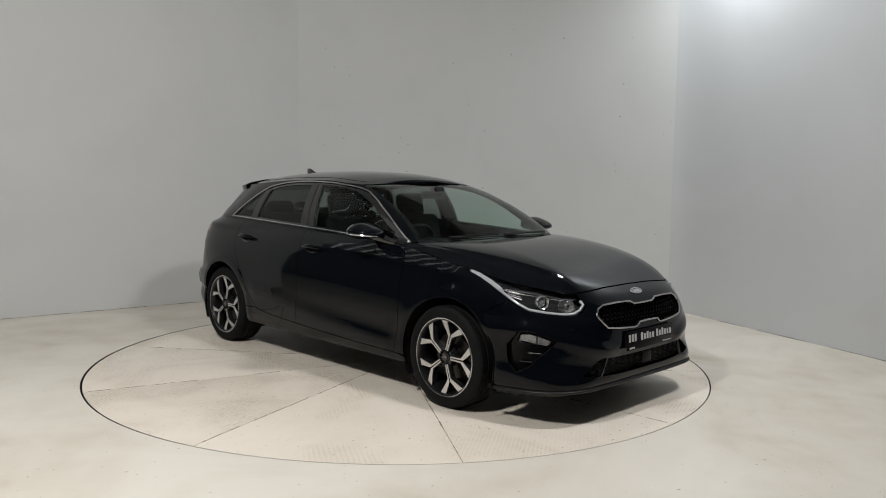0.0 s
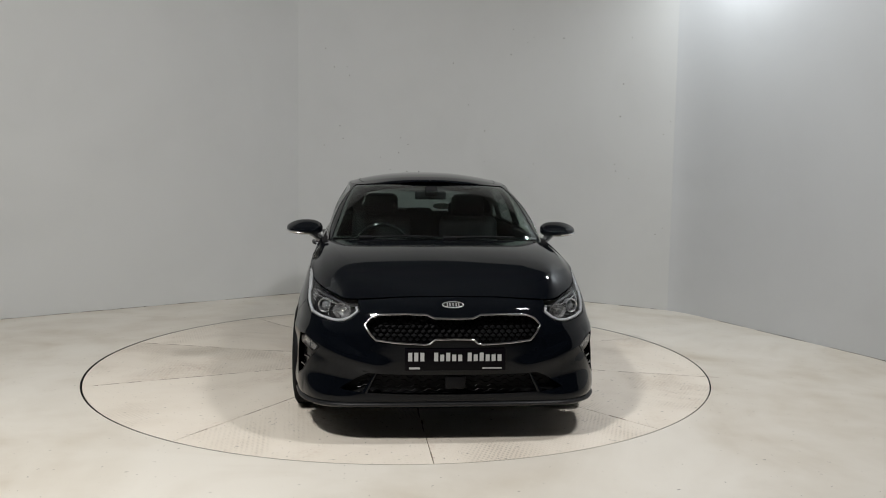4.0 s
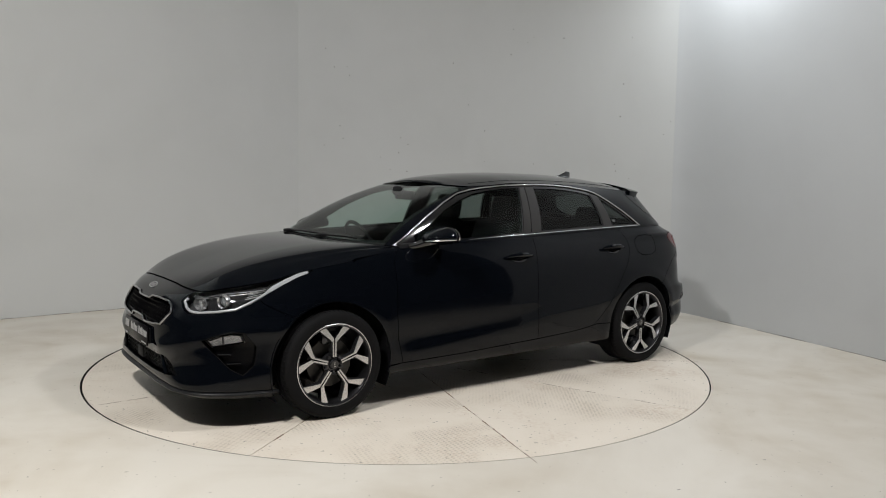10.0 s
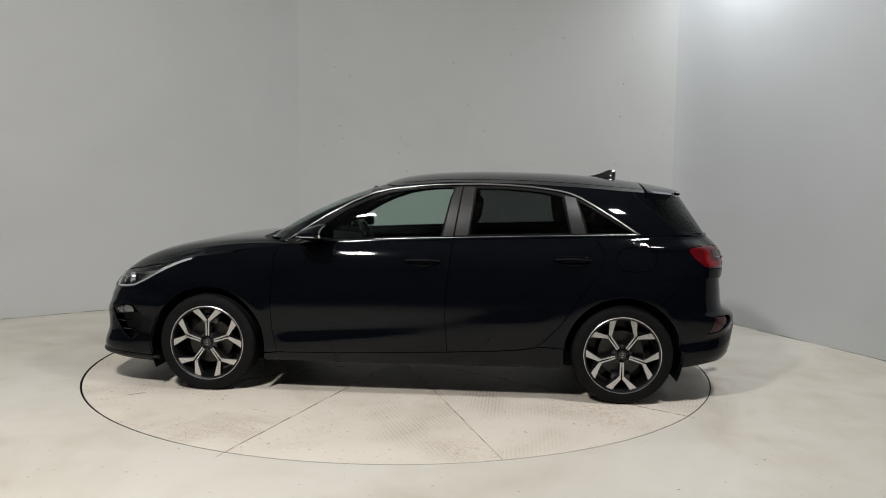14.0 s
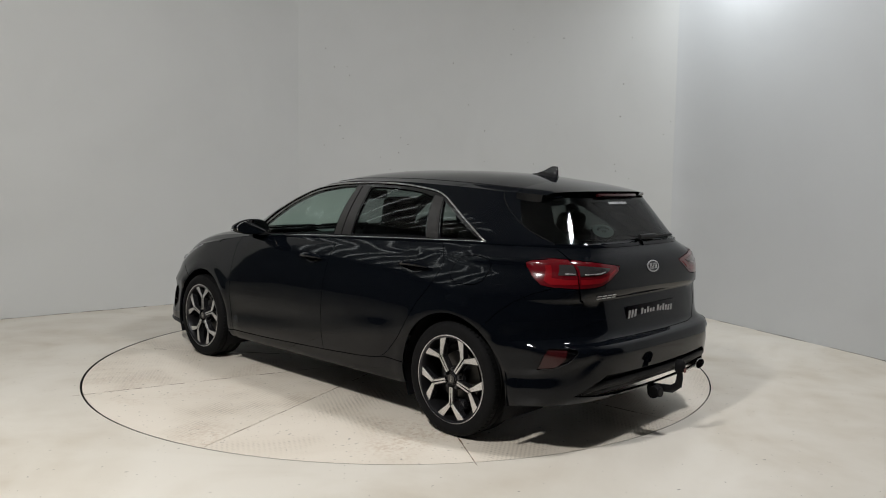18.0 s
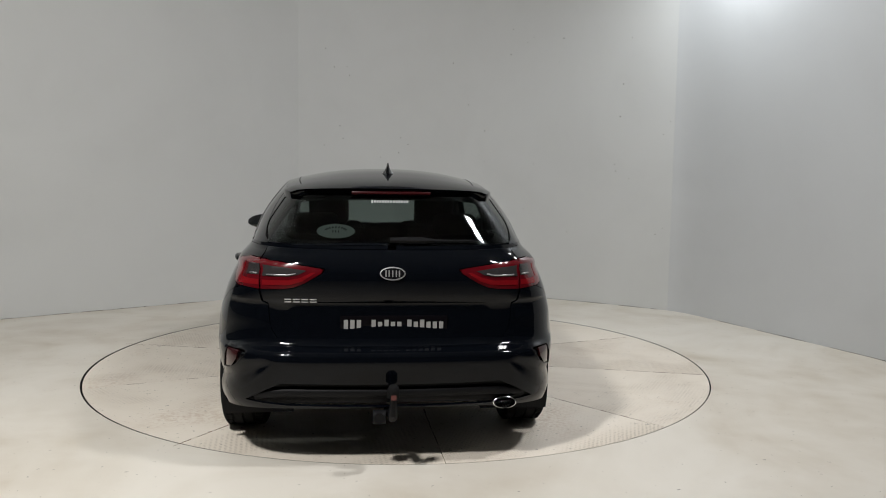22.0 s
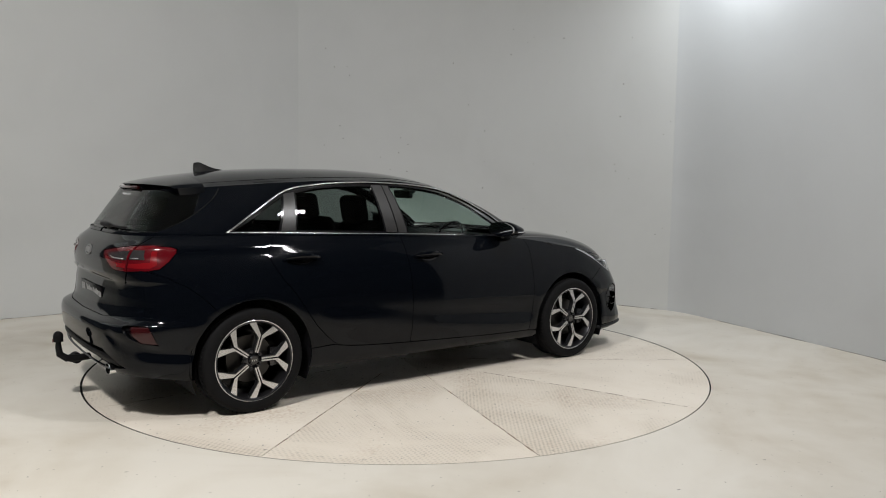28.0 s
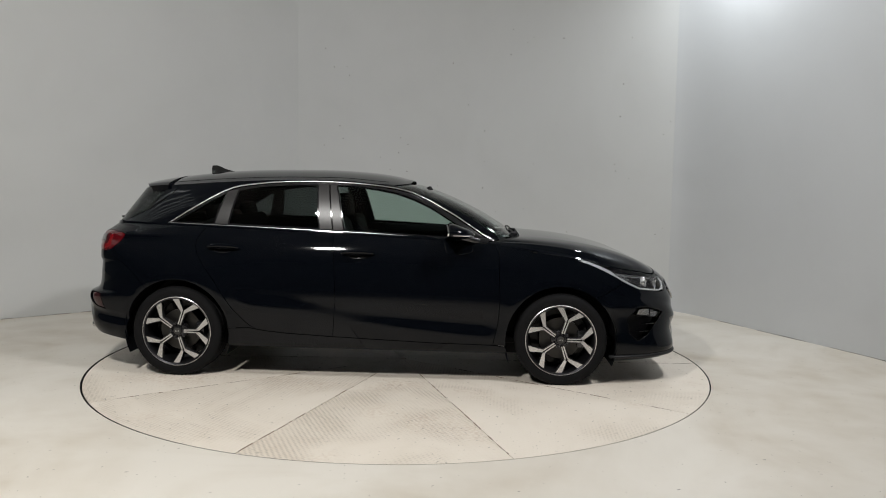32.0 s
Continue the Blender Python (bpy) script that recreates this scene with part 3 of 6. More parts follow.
def arc_text(cx, cz, r, a0, a1, n=22):
    return ";".join("s %f %f" % (cx + r * math.cos(radians(a)), cz + r * math.sin(radians(a))) for a in np.linspace(a0, a1, n))


def mirror(half):
    """Closes half an outline that starts and ends on the middle plane."""
    return half + [(-u, v) for u, v in reversed(half) if abs(u) > 1e-6]


def inside(P, poly):
    x, y, c = P[:, 0], P[:, 1], np.zeros(len(P), bool)
    q = np.asarray(poly)
    for (x0, y0), (x1, y1) in zip(q, np.roll(q, -1, 0)):
        if y0 != y1:
            c ^= ((y0 > y) != (y1 > y)) & (x < (x1 - x0) * (y - y0) / (y1 - y0) + x0)
    return c


def edge_distance(P, poly):
    d, q = np.full(len(P), 9.0), np.asarray(poly)
    for a, b in zip(q, np.roll(q, -1, 0)):
        t = np.clip(((P - a) @ (b - a)) / max((b - a) @ (b - a), 1e-12), 0, 1)
        d = np.minimum(d, np.hypot(*(P - a - t[:, None] * (b - a)).T))
    return d


def shrink(poly, by):
    """Moves a closed outline inwards (outwards with a negative amount)."""
    q = np.asarray(poly)
    area = 0.5 * np.sum(q[:, 0] * np.roll(q[:, 1], -1) - np.roll(q[:, 0], -1) * q[:, 1])
    e = np.roll(q, -1, 0) - q
    n = np.stack([-e[:, 1], e[:, 0]], -1) * np.sign(area)
    n /= np.linalg.norm(n, axis=1, keepdims=True) + 1e-12
    m = n + np.roll(n, 1, 0)
    m /= np.maximum(np.einsum("ij,ij->i", m, m)[:, None] / 2, 0.5)
    return q + m * by


def dense(poly, step):
    out, q = [], np.asarray(poly)
    for a, b in zip(q, np.roll(q, -1, 0)):
        k = max(1, int(math.ceil(np.linalg.norm(b - a) / step)))
        out += [a + (b - a) * t / k for t in range(k)]
    keep = [out[0]]
    for p in out[1:]:
        if np.linalg.norm(p - keep[-1]) > 1e-4:
            keep.append(p)
    if np.linalg.norm(keep[0] - keep[-1]) < 1e-4:
        keep.pop()
    return np.array(keep)


MIDDLES = {LOWER: (1.2, 0.55), HOOD: (0.9, 0.2), GLASS: (0.75, 0.95), ROOF_TOP: (0.6, 0.5)}


def panel(name, S, outline, mat, parent, holes=(), gap=0.002, step=0.03, depth=0.012, lift=0.0, label="", side=1):
    """A sheet-metal panel: the part of surface S inside the outline, with folded edges. lift moves it out of the surface."""
    outline = np.array(outline) * (side, 1)
    c = outline.mean(0)
    e = 0.01
    su = float(np.linalg.norm(S(c[0] + e, c[1]) - S(c[0] - e, c[1])) / (2 * e))
    sv = float(np.linalg.norm(S(c[0], min(c[1] + e, 0.999)) - S(c[0], c[1] - e)) / (2 * e))
    sc = np.array([su, sv])
    loops = [dense(shrink(outline * sc, gap), step * 0.6)]
    loops += [dense(shrink(np.array(h) * (side, 1) * sc, -gap), step * 0.6) for h in holes]
    lo, hi = loops[0].min(0), loops[0].max(0)
    X, Y = np.meshgrid(np.arange(lo[0] + step / 2, hi[0], step), np.arange(lo[1] + step / 2, hi[1], step), indexing="ij")
    G = np.stack([X.ravel(), Y.ravel()], -1)
    ok = inside(G, loops[0]) & (edge_distance(G, loops[0]) > step * 0.4)
    for h in loops[1:]:
        ok &= ~inside(G, h) & (edge_distance(G, h) > step * 0.4)
    pts, edges, n = [], [], 0
    for l in loops:
        edges += [(n + i, n + (i + 1) % len(l)) for i in range(len(l))]
        pts += [tuple(p) for p in l]
        n += len(l)
    pts += [tuple(p) for p in G[ok]]
    V, _, F, *_ = geometry.delaunay_2d_cdt([Vector(p) for p in pts], edges, [], 0, 1e-6)
    V = np.array([tuple(v) for v in V])
    F = np.array([f for f in F if len(f) == 3])
    cen = V[F].mean(1)
    ok = inside(cen, loops[0])
    for h in loops[1:]:
        ok &= ~inside(cen, h)
    F = F[ok]
    uv = V / sc
    if S is not ROOF_TOP:
        uv[:, 1] = np.clip(uv[:, 1], 0, 1)
    P = S(uv[:, 0], uv[:, 1])
    N = surface_normal(S, uv[:, 0], uv[:, 1])
    if S is ROOF_TOP:
        e = 2e-3
        N = np.cross(S(uv[:, 0] + e, uv[:, 1]) - S(uv[:, 0] - e, uv[:, 1]), S(uv[:, 0], uv[:, 1] + e) - S(uv[:, 0], uv[:, 1] - e))
        N /= np.linalg.norm(N, axis=1, keepdims=True) + 1e-12
    mx, mz = MIDDLES[S]
    out = P - np.stack([np.clip(P[:, 0], -mx, mx), 0 * P[:, 0], 0 * P[:, 0] + mz], -1)
    N *= np.where(np.einsum("ij,ij->i", N, out) < 0, -1, 1)[:, None]
    P = P + N * lift
    fn = np.cross(P[F[:, 1]] - P[F[:, 0]], P[F[:, 2]] - P[F[:, 0]])
    turn = np.einsum("ij,ij->i", fn, N[F[:, 0]]) < 0
    F[turn] = F[turn][:, ::-1]
    count = {}
    for f in F:
        for a, b in ((f[0], f[1]), (f[1], f[2]), (f[2], f[0])):
            count[(a, b)] = count.get((a, b), 0) + 1
    rim = [(a, b) for (a, b) in count if (b, a) not in count]
    verts, norms, faces = [*P], [*N], [tuple(f) for f in F]
    if depth:
        for a, b in rim:
            k = len(verts)
            t = P[b] - P[a]
            m = np.cross(t, N[a])
            m /= np.linalg.norm(m) + 1e-12
            verts += [P[a], P[b], P[b] - N[b] * depth, P[a] - N[a] * depth]
            norms += [m] * 4
            faces.append((k + 1, k, k + 3, k + 2))
    return mesh_object(name, np.array(verts) + np.array(OFF), faces, mat, parent, label, normals=norms)


def trim(name, S, line, width, thick, mat, parent, closed=False, lift=0.0, side=1, label="", n_per=0.03):
    """A rounded moulding laid along a line of (u, v) points on a surface."""
    q = np.array(line) * (side, 1)
    uv = []
    seq = list(zip(q, np.roll(q, -1, 0))) if closed else list(zip(q[:-1], q[1:]))
    for a, b in seq:
        k = max(1, int(np.linalg.norm(S(a[0], a[1]) - S(b[0], b[1])) / n_per))
        uv += [a + (b - a) * t / k for t in range(k)]
    if not closed:
        uv.append(q[-1])
    uv = np.array(uv)
    P, N = S(uv[:, 0], uv[:, 1]), surface_normal(S, uv[:, 0], np.clip(uv[:, 1], 0, 1))
    mx, mz = MIDDLES[S]
    out = P - np.stack([np.clip(P[:, 0], -mx, mx), 0 * P[:, 0], 0 * P[:, 0] + mz], -1)
    N *= np.where(np.einsum("ij,ij->i", N, out) < 0, -1, 1)[:, None]
    T = (np.roll(P, -1, 0) - np.roll(P, 1, 0)) if closed else np.gradient(P, axis=0)
    T /= np.linalg.norm(T, axis=1, keepdims=True) + 1e-12
    B = np.cross(N, T)
    prof = ((-0.5, -0.3), (-0.42, 0.65), (-0.2, 1.0), (0.2, 1.0), (0.42, 0.65), (0.5, -0.3))
    n, k = len(P), len(prof)
    verts = np.array([P[i] + N[i] * lift + B[i] * width * a + N[i] * thick * b for i in range(n) for a, b in prof])
    faces = []
    for i in range(n if closed else n - 1):
        j = (i + 1) % n
        faces += [(i * k + m, i * k + (m + 1) % k, j * k + (m + 1) % k, j * k + m) for m in range(k)]
    if not closed:
        faces += [tuple(range(k))[::-1], tuple((n - 1) * k + m for m in range(k))]
    return mesh_object(name, verts + np.array(OFF), faces, mat, parent, label)


car = thing("car", pose(0, 0, 0, 0, 0, HEADING), "glossy black five-door hatchback with alloy wheels on the turntable", "car")

# outlines of the body panels on the car's left half
SEAM_F = "s 0.866 0.945;s 0.897 0.884;s 0.901 0.733;s 0.909 0.571;s 0.897 0.416;s 0.863 0.268"
DOOR_LOW_F = "s 0.457 0.276;s 0.1 0.29"
SEAM_B = "s -0.231 0.303;s -0.214 0.551;s -0.226 0.78;s -0.248 0.984"
DOOR_LOW_R = "s -0.556 0.320;s -0.68 0.331"
SEAM_R = "s -0.761 0.343;s -0.81 0.368;s -0.847 0.400;s -0.932 0.487;s -1.074 0.700;s -1.135 0.775;s -1.180 0.845;s -1.203 0.90;s -1.201 0.949;s -1.169 1.005"
HL_LOW = "s 1.52 0.824;s 1.61 0.785;s 1.703 0.738;s 1.79 0.69;s 1.871 0.652;f 0.70 0.638;f 0.63 0.630;f 0.573 0.634;f 0.53 0.652;f 0.486 0.690"
HL_IN = "f 0.486 0.690;f 0.491 0.712;f 0.500 0.732"
TL_OUT = "s -1.895 0.853;s -1.83 0.866;s -1.775 0.908;s -1.735 0.952;s -1.730 0.972;s -1.755 0.984;s -1.84 0.991"
TL_UP = "r 0.71 0.997;r 0.635 0.992"
TL_UP_IN = "r 0.60 0.988;r 0.48 0.970;r 0.35 0.951;r 0.326 0.945"
TL_LOW_IN = "r 0.326 0.945;r 0.34 0.925;r 0.42 0.878;r 0.47 0.857;r 0.52 0.849;r 0.60 0.847"
TL_LOW = "r 0.635 0.847;r 0.72 0.855"
AF, AR = (1.325, 0.300, 0.374), (-1.325, 0.310, 0.364)
U_HL = path(LOWER, "t 1.42")[0][0]
U_HLI = path(LOWER, "f 0.503 0.738")[0][0]
U_DOOR = path(LOWER, "t 0.862")[0][0]
U_TG = path(LOWER, "r 0.635 1.02")[0][0]

fender = path(LOWER, SEAM_F + ";s 0.93 0.262;" + arc_text(*AF, 186, 53)) + path(LOWER, "s 1.63 0.635;s 1.727 0.690;s 1.74 0.715;s 1.703 0.738;s 1.61 0.785;s 1.52 0.824;s 1.44 0.850") + [(U_HL + (U_DOOR - U_HL) * k / 14, 1.0) for k in range(15)]
front_door = path(LOWER, SEAM_F) + path(LOWER, DOOR_LOW_F + ";" + SEAM_B) + [path(LOWER, "t -0.25")[0], path(LOWER, "t 0.30")[0], (U_DOOR, 1.0)]
rear_door = list(reversed(path(LOWER, SEAM_B))) + path(LOWER, DOOR_LOW_R + ";" + SEAM_R) + [path(LOWER, "t -1.14")[0], path(LOWER, "t -0.7")[0], path(LOWER, "t -0.25")[0]]
sill = path(LOWER, "s 0.863 0.268;" + DOOR_LOW_F + ";s -0.231 0.303;" + DOOR_LOW_R + ";s -0.761 0.343;s -0.81 0.352;s -0.962 0.345;" + arc_text(*AR, 8, -14, 6)) + path(LOWER, "b -0.94;b 0.95;" + arc_text(*AF, 195, 187, 4))
fuel_flap = path(LOWER, "s -1.277 0.907;s -1.295 0.95;s -1.335 0.975;s -1.418 0.983;s -1.50 0.975;s -1.528 0.945;s -1.524 0.90;s -1.505 0.86;s -1.46 0.838;s -1.395 0.832;s -1.33 0.836;s -1.29 0.858")
RB_SEAM = "s -1.535 0.611;s -1.619 0.70;s -1.70 0.765;s -1.80 0.82;s -1.895 0.853"
quarter = list(reversed(path(LOWER, SEAM_R))) + path(LOWER, "s -0.81 0.352;s -0.962 0.345;" + arc_text(*AR, 7, 124)) + path(LOWER, RB_SEAM) + path(LOWER, TL_OUT + ";" + TL_UP) + [(U_TG, 1.0), path(LOWER, "t -1.7")[0], path(LOWER, "t -1.4")[0], path(LOWER, "t -1.14")[0]]
GRILLE = mirror(path(LOWER, "p 0 0.822;f 0.10 0.664;f 0.122 0.672;f 0.140 0.681;f 0.25 0.683;f 0.385 0.678;f 0.43 0.660;f 0.459 0.625;f 0.43 0.585;f 0.40 0.556;f 0.30 0.545;f 0.150 0.536;f 0.125 0.540;f 0.100 0.562") + [(0.0, path(LOWER, "f 0.01 0.564")[0][1])])
INTAKE = mirror([(0.0, path(LOWER, "f 0.01 0.372")[0][1])] + path(LOWER, "f 0.25 0.374;f 0.44 0.384;f 0.50 0.355;f 0.585 0.300;f 0.49 0.284;f 0.25 0.274") + [(0.0, path(LOWER, "f 0.01 0.272")[0][1])])
FOG = path(LOWER, "f 0.700 0.497;f 0.74 0.522;f 0.785 0.545;f 0.815 0.54;f 0.828 0.46;f 0.830 0.36;f 0.824 0.310;f 0.797 0.345;f 0.762 0.41;f 0.72 0.465")
front_bumper = mirror([(0.0, 0.0)] + path(LOWER, "b 2.12;b 2.05;b 1.9;b 1.68;" + arc_text(*AF, -20, 53, 16)) + path(LOWER, "s 1.63 0.635;s 1.727 0.690;s 1.74 0.715;s 1.79 0.688;s 1.871 0.652;f 0.70 0.638;f 0.63 0.630;f 0.573 0.634;f 0.53 0.652;" + HL_IN) + [(U_HLI * k, 1.0) for k in (1.0, 0.75, 0.5, 0.25, 0.0)])


def tail_mirror(half):
    """Closes half an outline round the tail's middle plane (u = 1), as u and 2 - u."""
    return half + [(2 - u, v) for u, v in reversed(half) if abs(u - 1) > 1e-6]


def TAILED(u, v):
    """LOWER with u running on past the tail's middle to the car's right side."""
    u = np.asarray(u, float)
    p = LOWER(np.where(u > 1, 2 - u, u), v)
    return np.concatenate([p[..., :1], np.where(u > 1, -1, 1)[..., None] * np.abs(p[..., 1:2]), p[..., 2:]], -1)


def GLASSED(u, v):
    u = np.asarray(u, float)
    p = GLASS(np.where(u > 1, 2 - u, u), v)
    return np.concatenate([p[..., :1], np.where(u > 1, -1, 1)[..., None] * np.abs(p[..., 1:2]), p[..., 2:]], -1)


MIDDLES[TAILED], MIDDLES[GLASSED] = MIDDLES[LOWER], MIDDLES[GLASS]


def rear_v(y, z):
    return path(LOWER, "r %f %f" % (y, z))[0][1]


recess = tail_mirror([(1.0, rear_v(0.01, 0.783))] + path(LOWER, "r 0.30 0.782;r 0.592 0.778;r 0.585 0.70;r 0.575 0.655;r 0.545 0.612;r 0.500 0.588;r 0.40 0.580") + [(1.0, rear_v(0.01, 0.577))])
tailgate = tail_mirror([(1.0, 1.0), (0.5 + U_TG / 2, 1.0), (U_TG, 1.0)] + path(LOWER, "r 0.632 0.990;" + TL_UP_IN + ";" + TL_LOW_IN + ";r 0.632 0.845;r 0.618 0.79;r 0.592 0.778;r 0.30 0.782") + [(1.0, rear_v(0.01, 0.783))])
DIFF = tail_mirror([(1.0, rear_v(0.01, 0.405))] + path(LOWER, "r 0.30 0.408;r 0.525 0.412;r 0.60 0.375;r 0.70 0.318;r 0.60 0.308;r 0.50 0.300;r 0.25 0.292") + [(1.0, rear_v(0.01, 0.290))])
REFLECTOR = path(LOWER, "s -1.857 0.449;s -1.873 0.481;s -1.906 0.560;r 0.72 0.561;r 0.696 0.556;r 0.698 0.540;r 0.74 0.49;r 0.782 0.462")
REFLECTOR_LENS = path(LOWER, "s -1.860 0.455;s -1.875 0.484;s -1.908 0.555;r 0.735 0.556;r 0.750 0.510;r 0.778 0.466")


def FACETED(u, v):
    """The tail's surface with wedge-shaped hollows at the bumper's lower corners."""
    p = TAILED(u, v)
    y, z = np.abs(p[..., 1]), p[..., 2]
    top = np.where(y < 0.70, 0.516 - (y - 0.555) * 0.36, 0.464 - (y - 0.70) * 0.41)
    low = np.where(y < 0.71, 0.35 + (0.71 - y) * 1.05, 0.35 - (y - 0.71) * 0.17)
    t = np.clip((z - low) / np.maximum(top - low, 0.01), 0, 1.0)
    back = ease((top + 0.050 - z) / 0.06)
    hollow = 0.011 * ease(t) * back * ease((y - 0.555) / 0.08)
    p[..., 0] += hollow
    p[..., 1] -= np.sign(p[..., 1]) * hollow * 0.8 * ease((y - 0.72) / 0.08)
    return p


MIDDLES[FACETED] = MIDDLES[LOWER]
rear_bumper = tail_mirror([(1.0, 0.0)] + path(LOWER, "b -2.0;b -1.9;b -1.67") + path(LOWER, arc_text(*AR, 195, 125, 16)) + path(LOWER, RB_SEAM + ";" + "r 0.72 0.855;r 0.640 0.845;r 0.622 0.785;r 0.594 0.774;r 0.587 0.70;r 0.577 0.655;r 0.547 0.612;r 0.500 0.586;r 0.40 0.577") + [(1.0, rear_v(0.01, 0.574))])

panel("front_bumper", LOWER, front_bumper, M_PAINT, car, [GRILLE, INTAKE, FOG, [(-u, v) for u, v in FOG]], step=0.014)
for s in (1, -1):
    panel("front_fender", LOWER, fender, M_PAINT, car, side=s)
    panel("sill_panel", LOWER, sill, M_PAINT, car, side=s, gap=0.004, label="gloss black sill panel below the doors")
    panel("rear_quarter_panel", LOWER, quarter, M_PAINT, car, [fuel_flap] if s > 0 else [], side=s)
    panel("front_door", LOWER, front_door, M_PAINT, car, side=s)
    panel("rear_door", LOWER, rear_door, M_PAINT, car, side=s)
panel("fuel_flap", LOWER, fuel_flap, M_PAINT, car, lift=0.0005)
panel("tailgate", TAILED, tailgate, M_PAINT, car)
panel("plate_recess", TAILED, recess, M_PAINT, car, lift=-0.002, depth=0.004, gap=-0.001)
panel("rear_bumper", FACETED, rear_bumper, M_PAINT, car, [DIFF, REFLECTOR, [(2 - u, v) for u, v in REFLECTOR]], gap=0.001, step=0.012)
panel("diffuser_insert", TAILED, DIFF, M_PLASTIC, car, lift=-0.035, depth=0.0, gap=-0.01)

# bonnet and shoulder strips
u_h = path(LOWER, "t 0.93")[0][0]
hood_line = [(u_h * k / 20, 0.004) for k in range(0, 21)]
panel("bonnet", HOOD, mirror(hood_line + [(u_h, 0.5), (u_h, 0.93)] + [(u_h * k / 20, 0.955) for k in range(20, -1, -1)]), M_PAINT, car, gap=0.002, step=0.02)
panel("cowl_panel", HOOD, mirror([(u_h * k / 20, 0.955) for k in range(0, 21)] + [(u_h * k / 20, 1.0) for k in range(20, -1, -1)]), M_PLASTIC, car, lift=-0.004)
for s in (1, -1):
    panel("belt_panel", HOOD, [(u_h, 0.004), (0.5, 0.004), (0.75, 0.004), (0.995, 0.004), (0.995, 1), (0.75, 1), (0.5, 1), (u_h, 1)], M_PAINT, car, gap=0.0, side=s)

# windows and pillars
CHROME_TOP = "s 0.80 1.000;s 0.734 1.044;s 0.591 1.138;s 0.418 1.234;s 0.279 1.294;s 0.17 1.320;s 0.063 1.335;s -0.10 1.351;s -0.264 1.358;s -0.43 1.361;s -0.598 1.357;s -0.74 1.348;s -0.865 1.333;s -0.94 1.322;s -0.999 1.307;s -1.06 1.282;s -1.15 1.231;s -1.301 1.138;s -1.40 1.072;s -1.432 1.055"
belt_line = [path(GLASS, "b %f" % x)[0] for x in (-1.43, -1.1, -0.7, -0.25, 0.2, 0.6, 0.86)]
dlo = path(GLASS, CHROME_TOP) + [(u, 0.012) for u, v in belt_line]
WS_EDGE = "f 0.700 0.99;f 0.665 1.10;f 0.628 1.22;f 0.578 1.325"
ws = mirror([(0.0, 0.012)] + [(path(GLASS, "f 0.70 0.99")[0][0] * k, 0.012) for k in (0.3, 0.6, 0.85)] + path(GLASS, WS_EDGE) + [(path(GLASS, "f 0.578 1.325")[0][0] * k, 0.975) for k in (0.97, 0.7, 0.35, 0.0)])
RW_EDGE = "r 0.607 1.066;r 0.632 1.087;r 0.634 1.13;r 0.624 1.203;r 0.600 1.26;r 0.582 1.284"
rw = tail_mirror([(1.0, 0.012), (0.965, 0.014), (0.93, 0.018)] + path(GLASS, RW_EDGE) + [(0.885, 0.985), (0.95, 0.985), (1.0, 0.985)])
u_a, u_c = path(GLASS, "f 0.70 0.99")[0][0], path(GLASS, "r 0.607 1.066")[0][0]
side_frame = path(GLASS, WS_EDGE) + [(path(GLASS, "f 0.578 1.325")[0][0] * 0.98, 1.0), (0.36, 1.0), (0.5, 1.0), (0.65, 1.0), (0.8, 1.0), (0.882, 1.0), (0.885, 0.985)] + list(reversed(path(GLASS, RW_EDGE))) + [(u_c, 0.0), (0.75, 0.0), (0.6, 0.0), (0.45, 0.0), (u_a, 0.0)]


def closed(S, text):
    """A closed outline whose last edge is kept straight as well."""
    return path(S, text + ";" + text.split(";")[0])[:-1]


glass_f = closed(GLASS, "s 0.70 1.035;s 0.646 1.060;s 0.567 1.108;s 0.429 1.195;s 0.30 1.255;s 0.168 1.299;s 0.05 1.318;s -0.10 1.334;s -0.245 1.340;s -0.172 1.030;s 0.1 1.018;s 0.45 1.000;s 0.70 0.988")
glass_r = closed(GLASS, "s -0.393 1.336;s -0.50 1.337;s -0.623 1.333;s -0.75 1.324;s -0.854 1.311;s -0.950 1.290;s -0.992 1.062;s -0.70 1.052;s -0.356 1.040")
glass_q = closed(GLASS, "s -1.042 1.270;s -1.134 1.220;s -1.259 1.140;s -1.392 1.064;s -1.25 1.064;s -1.104 1.060")
pillar_f = closed(GLASS, "s -0.252 1.340;s -0.302 1.343;s -0.252 1.028;s -0.182 1.026")
pillar_r = closed(GLASS, "s -0.312 1.343;s -0.385 1.343;s -0.348 1.034;s -0.260 1.030")
pillar_c = closed(GLASS, "s -0.958 1.296;s -1.030 1.284;s -1.094 1.056;s -1.002 1.054")
